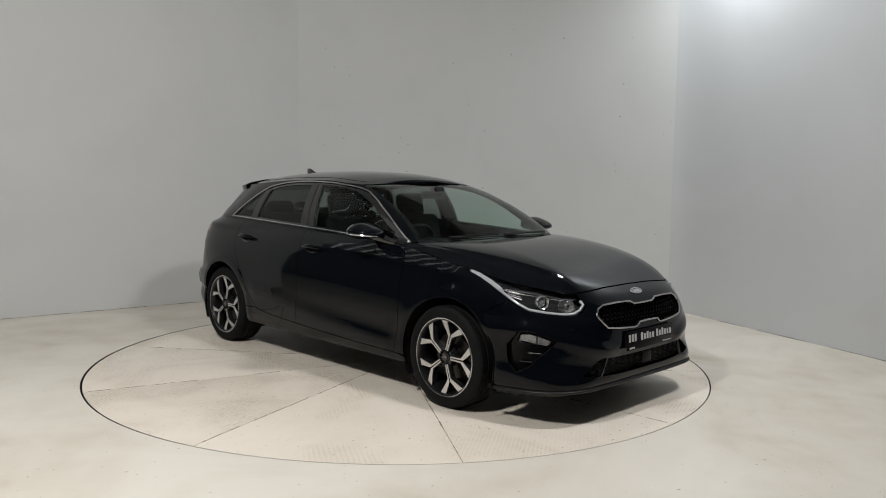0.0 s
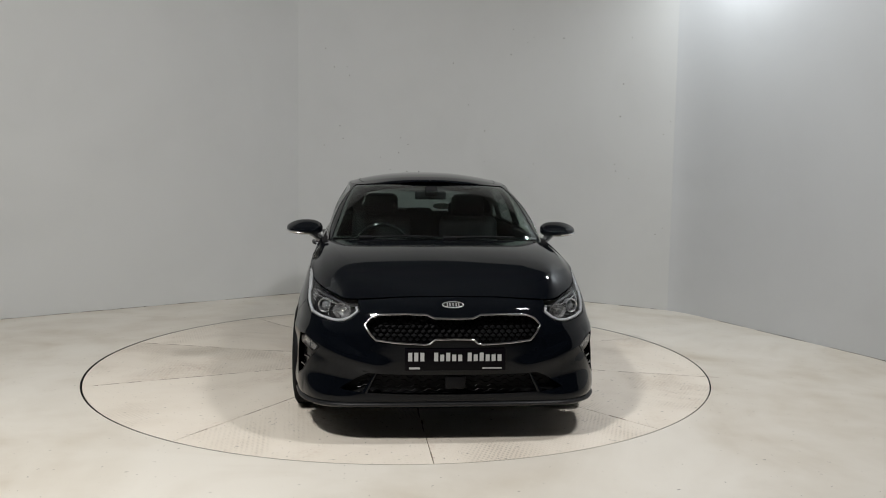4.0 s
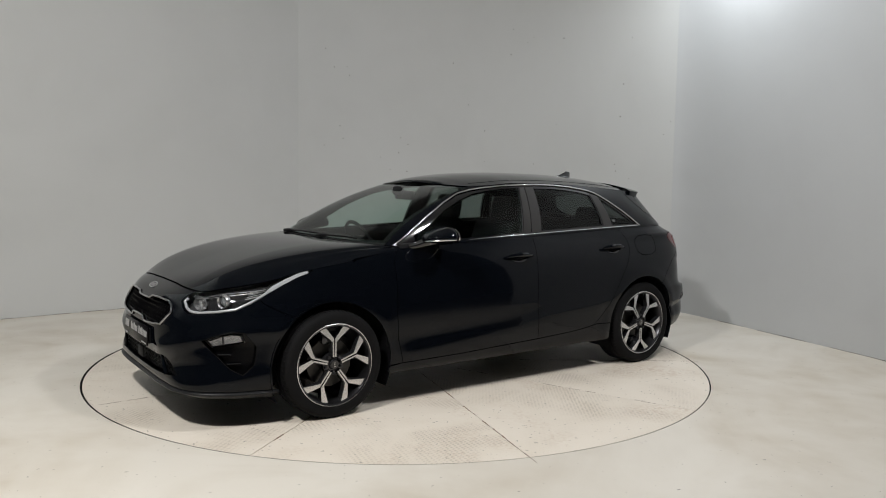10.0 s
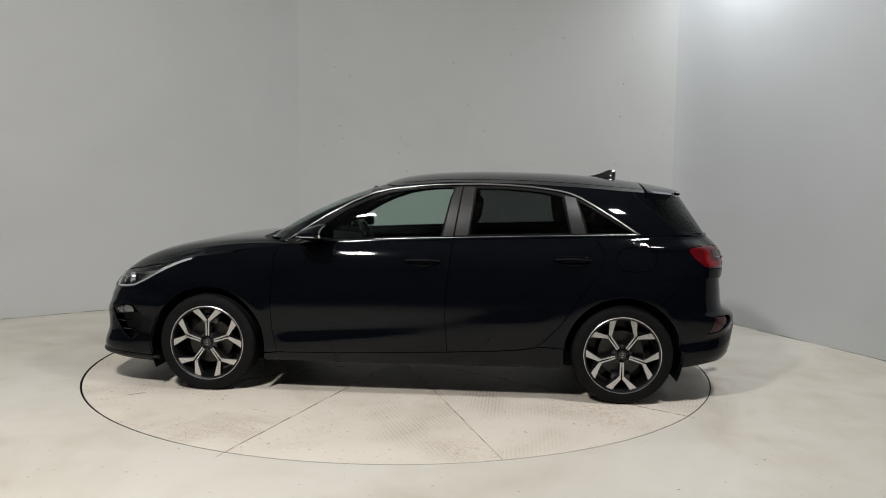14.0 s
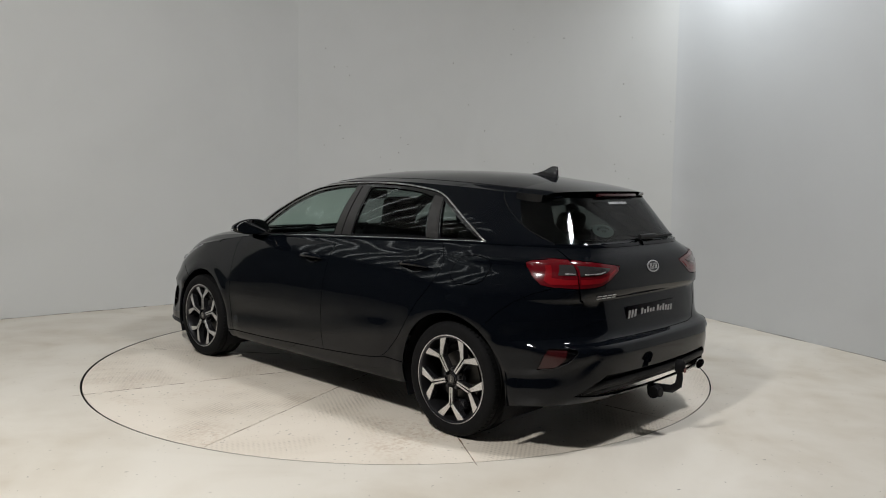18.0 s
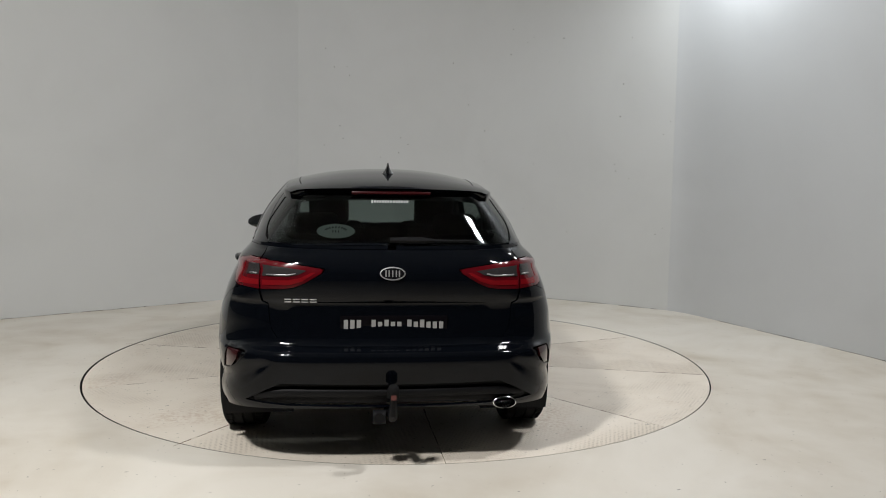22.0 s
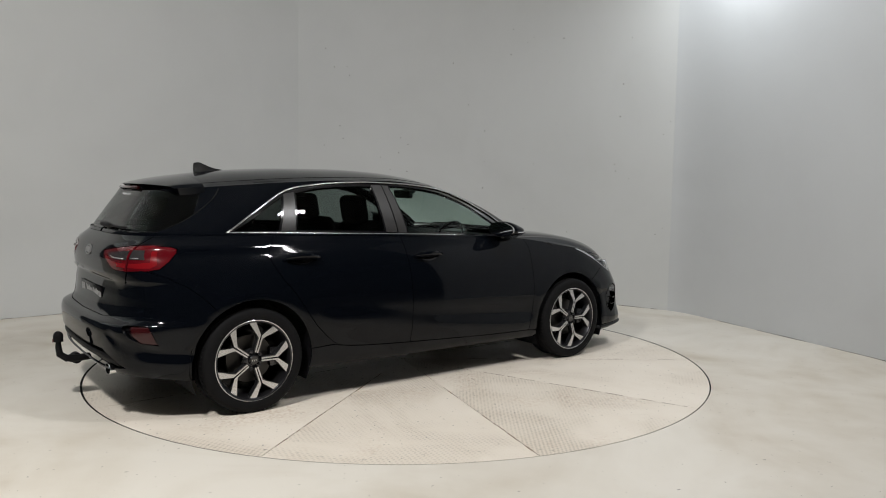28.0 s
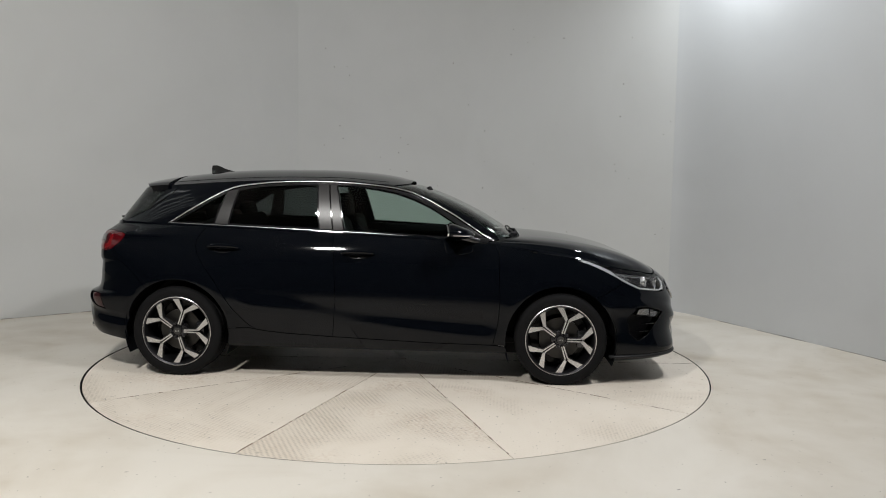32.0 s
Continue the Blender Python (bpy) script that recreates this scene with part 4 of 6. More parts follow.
for s in (1, -1):
    panel("side_frame", GLASS, side_frame, M_PAINT, car, [dlo], gap=0.001, side=s)
    seal = panel("window_seal", GLASS, dlo, M_PIANO, car, [glass_f, glass_r, glass_q], gap=-0.002, lift=-0.006, depth=0.02, side=s, label="gloss black window seal")
    panel("front_side_window", GLASS, glass_f, M_CLEAR, car, gap=-0.002, lift=-0.010, depth=0.0, side=s, label="clear side window")
    panel("rear_side_window", GLASS, glass_r, M_TINT, car, gap=-0.002, lift=-0.010, depth=0.0, side=s, label="dark tinted side window")
    panel("quarter_window", GLASS, glass_q, M_TINT, car, gap=-0.002, lift=-0.010, depth=0.0, side=s, label="dark tinted quarter window")
    for q in (pillar_f, pillar_r, pillar_c):
        panel("pillar_cover", GLASS, q, M_PILLAR, car, gap=0.001, lift=-0.001, depth=0.006, side=s, label="satin black pillar cover")
    trim("window_chrome", GLASS, path(GLASS, "s 0.845 0.975;" + CHROME_TOP) + [(u, 0.012) for u, v in belt_line], 0.0115, 0.005, M_SATIN, car, closed=True, side=s, label="satin chrome window surround")
for s in (1, -1):
    trim("tailgate_seam", GLASS, path(GLASS, "s -1.412 1.312;s -1.434 1.281;s -1.470 1.245;s -1.515 1.211;s -1.58 1.165;s -1.653 1.123;s -1.727 1.092;s -1.769 1.072"), 0.006, 0.0006, M_GAP, car, side=s)
panel("windscreen", GLASS, ws, M_CLEAR, car, gap=0.0, depth=0.0, lift=-0.003, label="clear laminated windscreen")
ws_in = np.array(ws)
cen = ws_in.mean(0)
ws_hole = [tuple(cen + (p - cen) * (0.955, 0.945)) for p in ws_in]
panel("windscreen_border", GLASS, ws, M_PIANO, car, [ws_hole], gap=0.001, depth=0.0, lift=-0.006, label="black printed border of the windscreen")
panel("rear_window", GLASSED, rw, M_TINT, car, gap=0.0, depth=0.0, lift=-0.003, label="dark tinted rear window")
rw_in = np.array(rw)
cen = rw_in.mean(0)
rw_hole = [tuple(cen + (p - cen) * (0.80, 0.84)) for p in rw_in]
panel("rear_window_border", GLASSED, rw, M_PIANO, car, [rw_hole], gap=0.001, depth=0.0, lift=-0.006, label="black printed border of the rear window")

# roof and spoiler
ring_uv = ROOF_RING(np.concatenate([np.linspace(0.0, 1, 140)]))
half_roof = [(float(x), float(y)) for x, y, z in ring_uv if x > -1.50]
half_roof = [(half_roof[0][0], 0.0)] + half_roof[1:] + [(-1.50, half_roof[-1][1])]
roof_line = half_roof + [(x, -y) for x, y in reversed(half_roof) if y > 1e-6]
panel("roof", ROOF_TOP, roof_line, M_PAINT, car, gap=0.001, step=0.035, depth=0.01)
for s in (1, -1):  # roof ditches
    bm = bmesh.new()
    xs = np.linspace(0.10, -1.48, 40)
    hw = np.interp(-xs, -ring_uv[:, 0], ring_uv[:, 1]) - 0.075
    tops = ROOF_TOP(xs, hw)
    tube(bm, [Vector((p[0], s * p[1], p[2] - 0.0015)) + OFF for p in tops], 0.0035, 6)
    part("roof_strip", bm, M_PLASTIC, car, "thin black roof strip", smooth=True)
bm = bmesh.new()
NY, NX = 33, 10
top, bot = [], []
for j in range(NY):
    t = 2 * j / (NY - 1) - 1
    yy = 0.560 * t
    xt = -1.792 + 0.13 * abs(t) ** 2.2
    rt, rb = [], []
    for i in range(NX):
        k = i / (NX - 1)
        x = -1.498 + (xt + 1.498) * k
        yk = yy * (1 - 0.09 * k ** 1.3)
        z = float(SPINE_Z(np.array(x))) - 0.062 * abs(t) ** 2.3 * (1 - 0.25 * k) - 0.010 * max(0, abs(t) - 0.93) / 0.07
        rt.append(bm.verts.new(Vector((x, yk, z)) + OFF))
        rb.append(bm.verts.new(Vector((x + 0.02 * k, yk * 0.985, z - 0.010 - 0.055 * min(1.0, (1 - k) / 0.2) ** 0.7 - 0.02 * (1 - k))) + OFF))
    top.append(rt)
    bot.append(rb)
for j in range(NY - 1):
    for i in range(NX - 1):
        bm.faces.new((top[j][i], top[j][i + 1], top[j + 1][i + 1], top[j + 1][i]))
        bm.faces.new((bot[j + 1][i], bot[j + 1][i + 1], bot[j][i + 1], bot[j][i]))
    bm.faces.new((top[j][-1], bot[j][-1], bot[j + 1][-1], top[j + 1][-1]))
    bm.faces.new((bot[j][0], top[j][0], top[j + 1][0], bot[j + 1][0]))
for i in range(NX - 1):
    bm.faces.new((top[0][i + 1], top[0][i], bot[0][i], bot[0][i + 1]))
    bm.faces.new((top[-1][i], top[-1][i + 1], bot[-1][i + 1], bot[-1][i]))
spoiler = part("roof_spoiler", bm, M_PAINT, car, smooth=True)
bm = bmesh.new()
box(bm, 0.02, 0.40, 0.016, pose(-1.778, 0, float(SPINE_Z(np.array(-1.78))) - 0.027, 0, 20, 0) @ Matrix.Translation((0, 0, 0)), 0.004)
bmesh.ops.translate(bm, vec=OFF, verts=bm.verts)
part("high_brake_lamp", bm, M_DULLRED, spoiler, "dark red high brake lamp", smooth=True)


# ---------------------------------------------------------------- inner shell, underbody, arches
def inner_sheet(name, S, u0, u1, v0, v1, nu, nv, inset, mat, keep=None):
    U, V = np.meshgrid(np.linspace(u0, u1, nu), np.linspace(v0, v1, nv), indexing="ij")
    P = S(U, V).reshape(-1, 3)
    c = np.stack([np.clip(P[:, 0], -1.4, 1.4), 0 * P[:, 0], 0 * P[:, 0] + 0.7], -1)
    d = P - c
    d[:, 2] *= 0.1
    P = P - d / (np.linalg.norm(d, axis=1, keepdims=True) + 1e-9) * inset
    F = []
    for i in range(nu - 1):
        for j in range(nv - 1):
            a = i * nv + j
            q = (a, a + 1, a + nv + 1, a + nv)
            if keep is None or keep(P[list(q)].mean(0)):
                F.append(q)
    return mesh_object(name, P + np.array(OFF), F, mat, car)


inner_sheet("inner_shell", LOWER, -1, 1, 0.02, 0.985, 241, 20, 0.045, M_CABIN, lambda c: min(math.hypot(c[0] - 1.325, c[2] - 0.3), math.hypot(c[0] + 1.325, c[2] - 0.3)) > 0.40 and not (c[0] > 1.8 and abs(c[1]) < 0.6 and 0.25 < c[2] < 0.70))


def at(*p):
    return Vector(p) + OFF


def boxes(name, mat, parent, items, label="", bevel=0.01, seg=2, smooth=True):
    """One part made of bevelled blocks: (size, place, turn in degrees about y)."""
    bm = bmesh.new()
    for size, place, turn in items:
        box(bm, *size, Matrix.Translation(at(*place)) @ pose(0, 0, 0, 0, turn, 0), min(bevel, min(size) * 0.45), seg)
    return part(name, bm, mat, parent, label, smooth)


boxes("underbody", M_PLASTIC, car, [((3.5, 1.20, 0.05), (0.05, 0, 0.255), 0), ((1.8, 1.62, 0.05), (0, 0, 0.25), 0)])
boxes("front_beam", M_CABIN, car, [((0.05, 0.94, 0.42), (1.95, 0, 0.46), 0)])
for hx, cz, r in (AF, AR):
    for s in (1, -1):
        bm = bmesh.new()
        n = 28
        rings = []
        for k in range(n + 1):
            a = radians(-25 + 230 * k / n)
            rings.append([bm.verts.new(at(hx + (r + 0.012) * math.cos(a), s * y, cz + (r + 0.012) * math.sin(a))) for y in (0.86, 0.50)])
        for p, q in zip(rings, rings[1:]):
            bm.faces.new((p[0], p[1], q[1], q[0]))
        bm.faces.new([p[1] for p in rings])
        part("wheel_arch_liner", bm, M_PLASTIC, car, smooth=True)

# ---------------------------------------------------------------- wheels
WHEEL_Y = 0.772
bm = bmesh.new()
lathe(bm, [(0.236, 0.104), (0.240, 0.107), (0.236, 0.110), (0.228, 0.106), (0.222, 0.094), (0.212, 0.06), (0.207, 0.0), (0.207, -0.09), (0.232, -0.104)], 64)
wheel = part("wheel", bm, M_BARREL, car, "five-spoke alloy wheel with machined faces", smooth=True)
bm = bmesh.new()
lathe(bm, [(0.2325, 0.1045), (0.2340, 0.1090), (0.2390, 0.1108), (0.2412, 0.1095), (0.2412, 0.104)], 72)
part("rim_lip", bm, M_RIM, wheel, "thin bright machined rim edge", smooth=True)
bm = bmesh.new()
prof = [(0.228, -0.100), (0.255, -0.112), (0.285, -0.113), (0.303, -0.104), (0.3115, -0.088)]
for g in (-0.055, 0.0, 0.055):
    prof += [(0.3140, g - 0.008), (0.3065, g - 0.005), (0.3065, g + 0.005), (0.3140, g + 0.008)]
prof += [(0.3115, 0.088), (0.303, 0.104), (0.290, 0.111), (0.275, 0.1145), (0.262, 0.1130), (0.248, 0.1120), (0.236, 0.106), (0.229, 0.098)]
lathe(bm, prof, 72)
tyre = part("tyre", bm, M_RUBBER, wheel, "black low-profile road tyre", smooth=True)
bm = bmesh.new()  # shoulder blocks of the tread
for k in range(72):
    a = 2 * math.pi * k / 72
    for y in (0.078, -0.078):
        box(bm, 0.018, 0.0036, 0.034, Matrix.Rotation(a, 4, "Z") @ Matrix.Translation((0.306, 0, y)))
tagged(part("tread", bm, M_RUBBER, wheel), kind="stuff")


def spoke_outlines(grow):
    """Two-armed spoke along +x, as outlines in the wheel's plane."""
    g = grow
    out = []
    for s in (1, -1):
        out.append([(0.046, s * (0.0022 - g * 0.3)), (0.140, s * (0.0045 - g * 0.3)), (0.150, s * (0.013 + g)), (0.046, s * (0.0115 + g))])
        a0, a1 = radians(15.5), radians(26.0)
        out.append([(0.138, s * (0.0042 - g * 0.3)), (0.152 - g, s * (0.004 - g * 0.3)), (0.231 * math.cos(a0) + 0.004, s * (0.231 * math.sin(a0) - g)),
                    (0.232 * math.cos(radians(21)), s * 0.232 * math.sin(radians(21))), (0.231 * math.cos(a1), s * (0.231 * math.sin(a1) + g)), (0.150, s * (0.030 + g)), (0.132 - g, s * (0.0125 + g))])
        if s < 0:
            out[-1].reverse()
            out[-2].reverse()
    return out


for k in range(5):
    turn = pose(0, 0, 0, 0, 0, 72 * k)
    bm = bmesh.new()
    for o in spoke_outlines(0.004):
        prism(bm, o, 0.058, 0.0945, turn)
    sp = part("spoke", bm, M_RIMDARK, wheel, "dark alloy spoke")
    bm = bmesh.new()
    for o in spoke_outlines(-0.0006):
        prism(bm, o, 0.0945, 0.0975, turn)
    part("spoke_face", bm, M_RIM, wheel, "bright machined spoke face")
bm = bmesh.new()
lathe(bm, [(0.0, 0.094), (0.026, 0.094), (0.029, 0.091), (0.031, 0.080), (0.062, 0.072), (0.066, 0.05), (0.0, 0.05)], 32)
part("hub", bm, M_RIMDARK, wheel, smooth=True)
bm = bmesh.new()
cyl(bm, 0.025, 0.024, 0.006, pose(0, 0, 0.096), 32)
cap = part("hub_cap", bm, M_PIANO, wheel, smooth=True)
bm = bmesh.new()
for x in (-0.011, 0.0, 0.011):
    box(bm, 0.003, 0.011, 0.001, pose(x, 0, 0.0995))
part("cap_mark", bm, M_SATIN, wheel)
for k in range(5):
    a = radians(36 + 72 * k)
    bm = bmesh.new()
    cyl(bm, 0.0105, 0.0095, 0.022, pose(0.053 * math.cos(a), 0.053 * math.sin(a), 0.083), 6)
    part("lug_nut", bm, M_BARREL, wheel, "dark grey wheel nut")
bm = bmesh.new()
lathe(bm, [(0.06, 0.024), (0.142, 0.024), (0.142, 0.0), (0.06, 0.0), (0.06, 0.045), (0.0, 0.045)], 40)
part("brake_disc", bm, M_DISC, wheel, smooth=True)
bm = bmesh.new()
box(bm, 0.06, 0.12, 0.07, pose(0.145, 0, 0.02), 0.012)
part("brake_caliper", bm, M_RIMDARK, wheel, smooth=True)
bm = bmesh.new()
cyl(bm, 0.2, 0.2, 0.01, pose(0, 0, -0.06), 32)
part("brake_shield", bm, M_POCKET, wheel)
SPIN = {(1.325, 1): -90, (-1.325, 1): 90, (1.325, -1): 0, (-1.325, -1): 0}
for (hx, s), spin in SPIN.items():
    m = Matrix.Translation(at(hx, s * WHEEL_Y, 0.312)) @ pose(0, 0, 0, -90 * s, 0, 0) @ pose(0, 0, 0, 0, 0, spin)
    if (hx, s) == (1.325, 1):
        wheel.matrix_basis = m
    else:
        copy_thing(wheel, m)


# ---------------------------------------------------------------- lamps and front end
def on(S, uv, lift=0.0, side=1):
    """A frame on a surface: origin, with z along the outward normal and x along the level direction."""
    u, v = uv[0] * side, uv[1]
    P = S(np.array([u]), np.array([v]))[0]
    N = surface_normal(S, np.array([u]), np.array([v]))[0]
    mx, mz = MIDDLES[S]
    out = P - np.array([np.clip(P[0], -mx, mx), 0, mz])
    if N @ out < 0:
        N = -N
    z = Vector(N)
    x = Vector((0, 0, 1)).cross(z).normalized()
    y = z.cross(x)
    m = Matrix((x, y, z)).transposed().to_4x4()
    m.translation = Vector(P) + OFF + z * lift
    return m


headlamp = [(U_HL, 0.998)] + path(LOWER, HL_LOW) + path(LOWER, HL_IN)[1:] + [(U_HLI + (U_HL - U_HLI) * k / 12, 0.998) for k in range(0, 12)]
drl = path(LOWER, "s 1.46 0.846;s 1.53 0.822;s 1.62 0.784;s 1.705 0.743;s 1.79 0.698;s 1.868 0.662;f 0.70 0.649;f 0.63 0.641;f 0.578 0.645;f 0.54 0.662;f 0.502 0.692;f 0.508 0.712")
drl_wide = path(LOWER, "s 1.455 0.850;s 1.52 0.834;s 1.60 0.803;s 1.66 0.775;s 1.70 0.748")
for s in (1, -1):
    lamp = panel("headlamp", LOWER, headlamp, M_LENS, car, gap=0.002, depth=0.0, side=s, step=0.025, label="clear headlamp with projector and chrome light strip")
    panel("lamp_housing", LOWER, headlamp, M_BOWL, lamp, gap=0.001, lift=-0.062, depth=-0.060, side=s, step=0.025)
    trim("light_strip", LOWER, drl, 0.017, 0.009, M_STRIP, lamp, lift=-0.010, side=s, label="bright light strip along the lower edge")
    trim("light_strip", LOWER, drl_wide, 0.022, 0.009, M_STRIP, lamp, lift=-0.010, side=s, label="bright light strip along the lower edge")
    trim("lamp_bezel", LOWER, [(U_HLI + (U_HL - U_HLI) * k / 12, 0.965 - 0.004 * k) for k in range(0, 10)], 0.005, 0.004, M_SATIN, lamp, lift=-0.02, side=s, label="thin bright bezel line")
    trim("lamp_bezel", LOWER, path(LOWER, "f 0.545 0.715;f 0.60 0.742;f 0.66 0.757;s 1.80 0.765;s 1.72 0.772"), 0.010, 0.004, M_BOWL, lamp, lift=-0.03, side=s)
    for yz, rx, ry, nm in (("f 0.690 0.718", 0.039, 0.039, "projector"), ("f 0.592 0.700", 0.052, 0.040, "reflector")):
        fr = on(LOWER, path(LOWER, yz)[0], -0.034, s)
        aim = Matrix.Translation(fr.translation) @ pose(0, 0, 0, 0, 0, 22 * s) @ Matrix(((0, 0, 1), (1, 0, 0), (0, 1, 0))).to_4x4() @ Matrix.Diagonal((rx, ry, 1, 1))
        bm = bmesh.new()
        if nm == "projector":
            lathe(bm, [(1.0, 0.0), (1.02, 0.026), (0.95, 0.031), (0.80, 0.026), (0.74, 0.006)], 32, aim)
            part("projector_ring", bm, M_FACET, lamp, "bright ring round the projector", smooth=True)
            bm = bmesh.new()
            lathe(bm, [(0.001, 0.026), (0.3, 0.024), (0.55, 0.017), (0.74, 0.006)], 28, aim)
            part("projector_lens", bm, M_LENSBODY, lamp, "pale glass projector lens", smooth=True)
        else:
            lathe(bm, [(1.04, 0.012), (1.0, 0.016), (0.92, 0.010), (0.7, -0.008), (0.4, -0.018), (0.16, -0.021), (0.001, -0.021)], 12, aim)
            part("reflector_bowl", bm, M_FACET, lamp, "faceted bright reflector bowl")
            bm = bmesh.new()
            lathe(bm, [(0.16, -0.02), (0.15, 0.006), (0.001, 0.010)], 14, aim)
            part("bulb_cap", bm, M_CHROME, lamp, smooth=True)
    for k in range(4):
        bm = bmesh.new()
        fr = on(LOWER, path(LOWER, "s %f %f" % (1.775 - 0.012 * k, 0.728 + 0.012 * k))[0], -0.026, s)
        box(bm, 0.085, 0.005, 0.012, fr @ pose(0, 0, 0, 0, 0, 14 * s), 0.0015)
        part("indicator_fin", bm, M_FACET, lamp, "thin bright reflector fin")
    # fog lamp pocket
    pocket = panel("fog_lamp_pocket", LOWER, FOG, M_POCKET, car, gap=-0.002, lift=-0.03, depth=-0.03, side=s, label="gloss black fog lamp pocket with slots")
    trim("pocket_edge", LOWER, FOG, 0.006, 0.002, M_POCKET, pocket, closed=True, side=s)
    fog_lamp = path(LOWER, "f 0.712 0.496;f 0.75 0.518;f 0.787 0.535;f 0.810 0.525;f 0.812 0.485;f 0.735 0.462")
    body = panel("fog_lamp", LOWER, fog_lamp, M_LENS, pocket, lift=-0.003, depth=0.0, side=s, label="clear fog lamp lens")
    panel("lamp_back", LOWER, fog_lamp, M_BOWL, pocket, gap=0.0, lift=-0.026, depth=-0.022, side=s)
    for half in ("f 0.722 0.494;f 0.75 0.511;f 0.764 0.518;f 0.764 0.475;f 0.738 0.468", "f 0.769 0.520;f 0.787 0.528;f 0.806 0.521;f 0.808 0.488;f 0.769 0.477"):
        panel("fog_reflector", LOWER, path(LOWER, half), M_FOGCUP, pocket, gap=0.001, lift=-0.014, depth=0.008, side=s, step=0.012)
    for z, y0 in ((0.425, 0.775), (0.375, 0.80)):
        bm = bmesh.new()
        fr = on(LOWER, path(LOWER, "f %f %f" % (y0, z))[0], -0.012, s)
        box(bm, 0.075, 0.006, 0.02, fr, 0.002)
        part("pocket_slat", bm, M_PIANO, pocket)

grille = trim("grille", LOWER, GRILLE, 0.013, 0.010, M_GRIM, car, closed=True, label="black honeycomb grille in a chrome surround", n_per=0.02)
panel("grille_backing", LOWER, GRILLE, M_CABIN, grille, gap=-0.004, lift=-0.045, depth=-0.04)
cell = None
for row in range(7):
    for col in range(-14, 15):
        y = col * 0.0345 + (0.01725 if row % 2 else 0)
        z = 0.541 + row * 0.0222
        if abs(y) > 0.45:
            continue
        uv = path(LOWER, "f %f %f" % (max(abs(y), 0.002), z))[0]
        uv = (uv[0] * (1 if y >= 0 else -1), uv[1])
        if not inside(np.array([uv]), GRILLE)[0]:
            continue
        fr = on(LOWER, uv, -0.016)
        if cell is None:
            bm = bmesh.new()
            pts = [Vector((0.0195 * math.cos(a), 0.0160 * math.sin(a), 0)) for a in np.linspace(0, 2 * math.pi, 7)[:-1]]
            for i in range(6):
                p, q = pts[i], pts[(i + 1) % 6]
                a, b, c, d = (bm.verts.new(x) for x in (p, q, q * 0.80 + Vector((0, 0, -0.010)), p * 0.80 + Vector((0, 0, -0.010))))
                bm.faces.new((a, b, c, d))
                e, f = bm.verts.new(p * 1.06 + Vector((0, 0, -0.01))), bm.verts.new(q * 1.06 + Vector((0, 0, -0.01)))
                bm.faces.new((b, a, e, f))
            cell = part("grille_cell", bm, M_CELL, grille)
            cell.matrix_basis = fr
        else:
            o = bpy.data.objects.new("grille_cell", cell.data)
            scene.collection.objects.link(o)
            o.parent, o.matrix_basis = grille, fr

intake = panel("lower_intake", LOWER, INTAKE, M_CABIN, car, gap=-0.004, lift=-0.05, depth=-0.05, label="black lower air intake with mesh bars")
for z in (0.292, 0.315, 0.338, 0.361):
    bm = bmesh.new()
    ys = np.linspace(-0.50, 0.50, 61)
    pts = []
    for i, y in enumerate(ys):
        uv = path(LOWER, "f %f %f" % (max(abs(y), 0.004), z + 0.006 * (1 if (i // 2) % 2 else -1)))[0]
        pts.append(on(LOWER, (uv[0] * (1 if y >= 0 else -1), uv[1]), -0.022).translation)
    lim = 0.545 - (z - 0.29) * 1.15
    pts = [p for p, y in zip(pts, ys) if abs(y) < lim]
    tube(bm, pts, 0.0024, 5)
    part("mesh_bar", bm, M_CELL, intake)
for s in (1, -1):
    bm = bmesh.new()
    a, b = (on(LOWER, path(LOWER, q)[0], -0.008, s).translation for q in ("f 0.40 0.385", "f 0.455 0.282"))
    tube(bm, [a, a.lerp(b, 0.5), b], [0.006, 0.011, 0.014], 8)
    part("intake_strut", bm, M_PAINT, intake, smooth=True)
bm = bmesh.new()
box(bm, 0.012, 0.105, 0.066, Matrix.Translation(at(2.178, 0.01, 0.335)), 0.006)
part("radar_sensor", bm, M_PLASTIC, car, "dull grey-black radar cover", smooth=True)
lip = [(u, 0.055) for u in np.linspace(-0.25, 0.25, 61)]
trim("front_lip", LOWER, lip, 0.020, 0.016, M_LIP, car, label="dark grey front lip")


def plate(name, m, label, ink):
    """A dealer's plate: a dark board with rows of plain light bars."""
    bm = bmesh.new()
    box(bm, 0.520, 0.112, 0.008, m, 0.003)
    board = part(name, bm, M_BOARD, car, label, smooth=True)
    x = -0.248
    for count, space, tall in ((3, 0.040, (1, 1, 1)), (5, 0.018, (1, 0, 1, 0, 0)), (6, 0.0, (1, 0, 1, 0, 0, 0))):
        for k in range(count):
            h = 0.044 if tall[k] else 0.034
            bm = bmesh.new()
            box(bm, 0.0205, h, 0.0012, m @ pose(x + 0.0155, -0.008 + h / 2, 0.0046))
            part("light_bar", bm, ink, board)
            x += 0.031
        x += space
    bm = bmesh.new()
    box(bm, 0.055, 0.010, 0.0012, m @ pose(-0.210, -0.044, 0.0046))
    box(bm, 0.100, 0.006, 0.0012, m @ pose(0.190, -0.044, 0.0046))
    part("small_bars", bm, ink, board)
    return board


FACE_F = Matrix(((0, 0, 1), (1, 0, 0), (0, 1, 0))).to_4x4()
FACE_R = Matrix(((0, 0, -1), (-1, 0, 0), (0, 1, 0))).to_4x4()
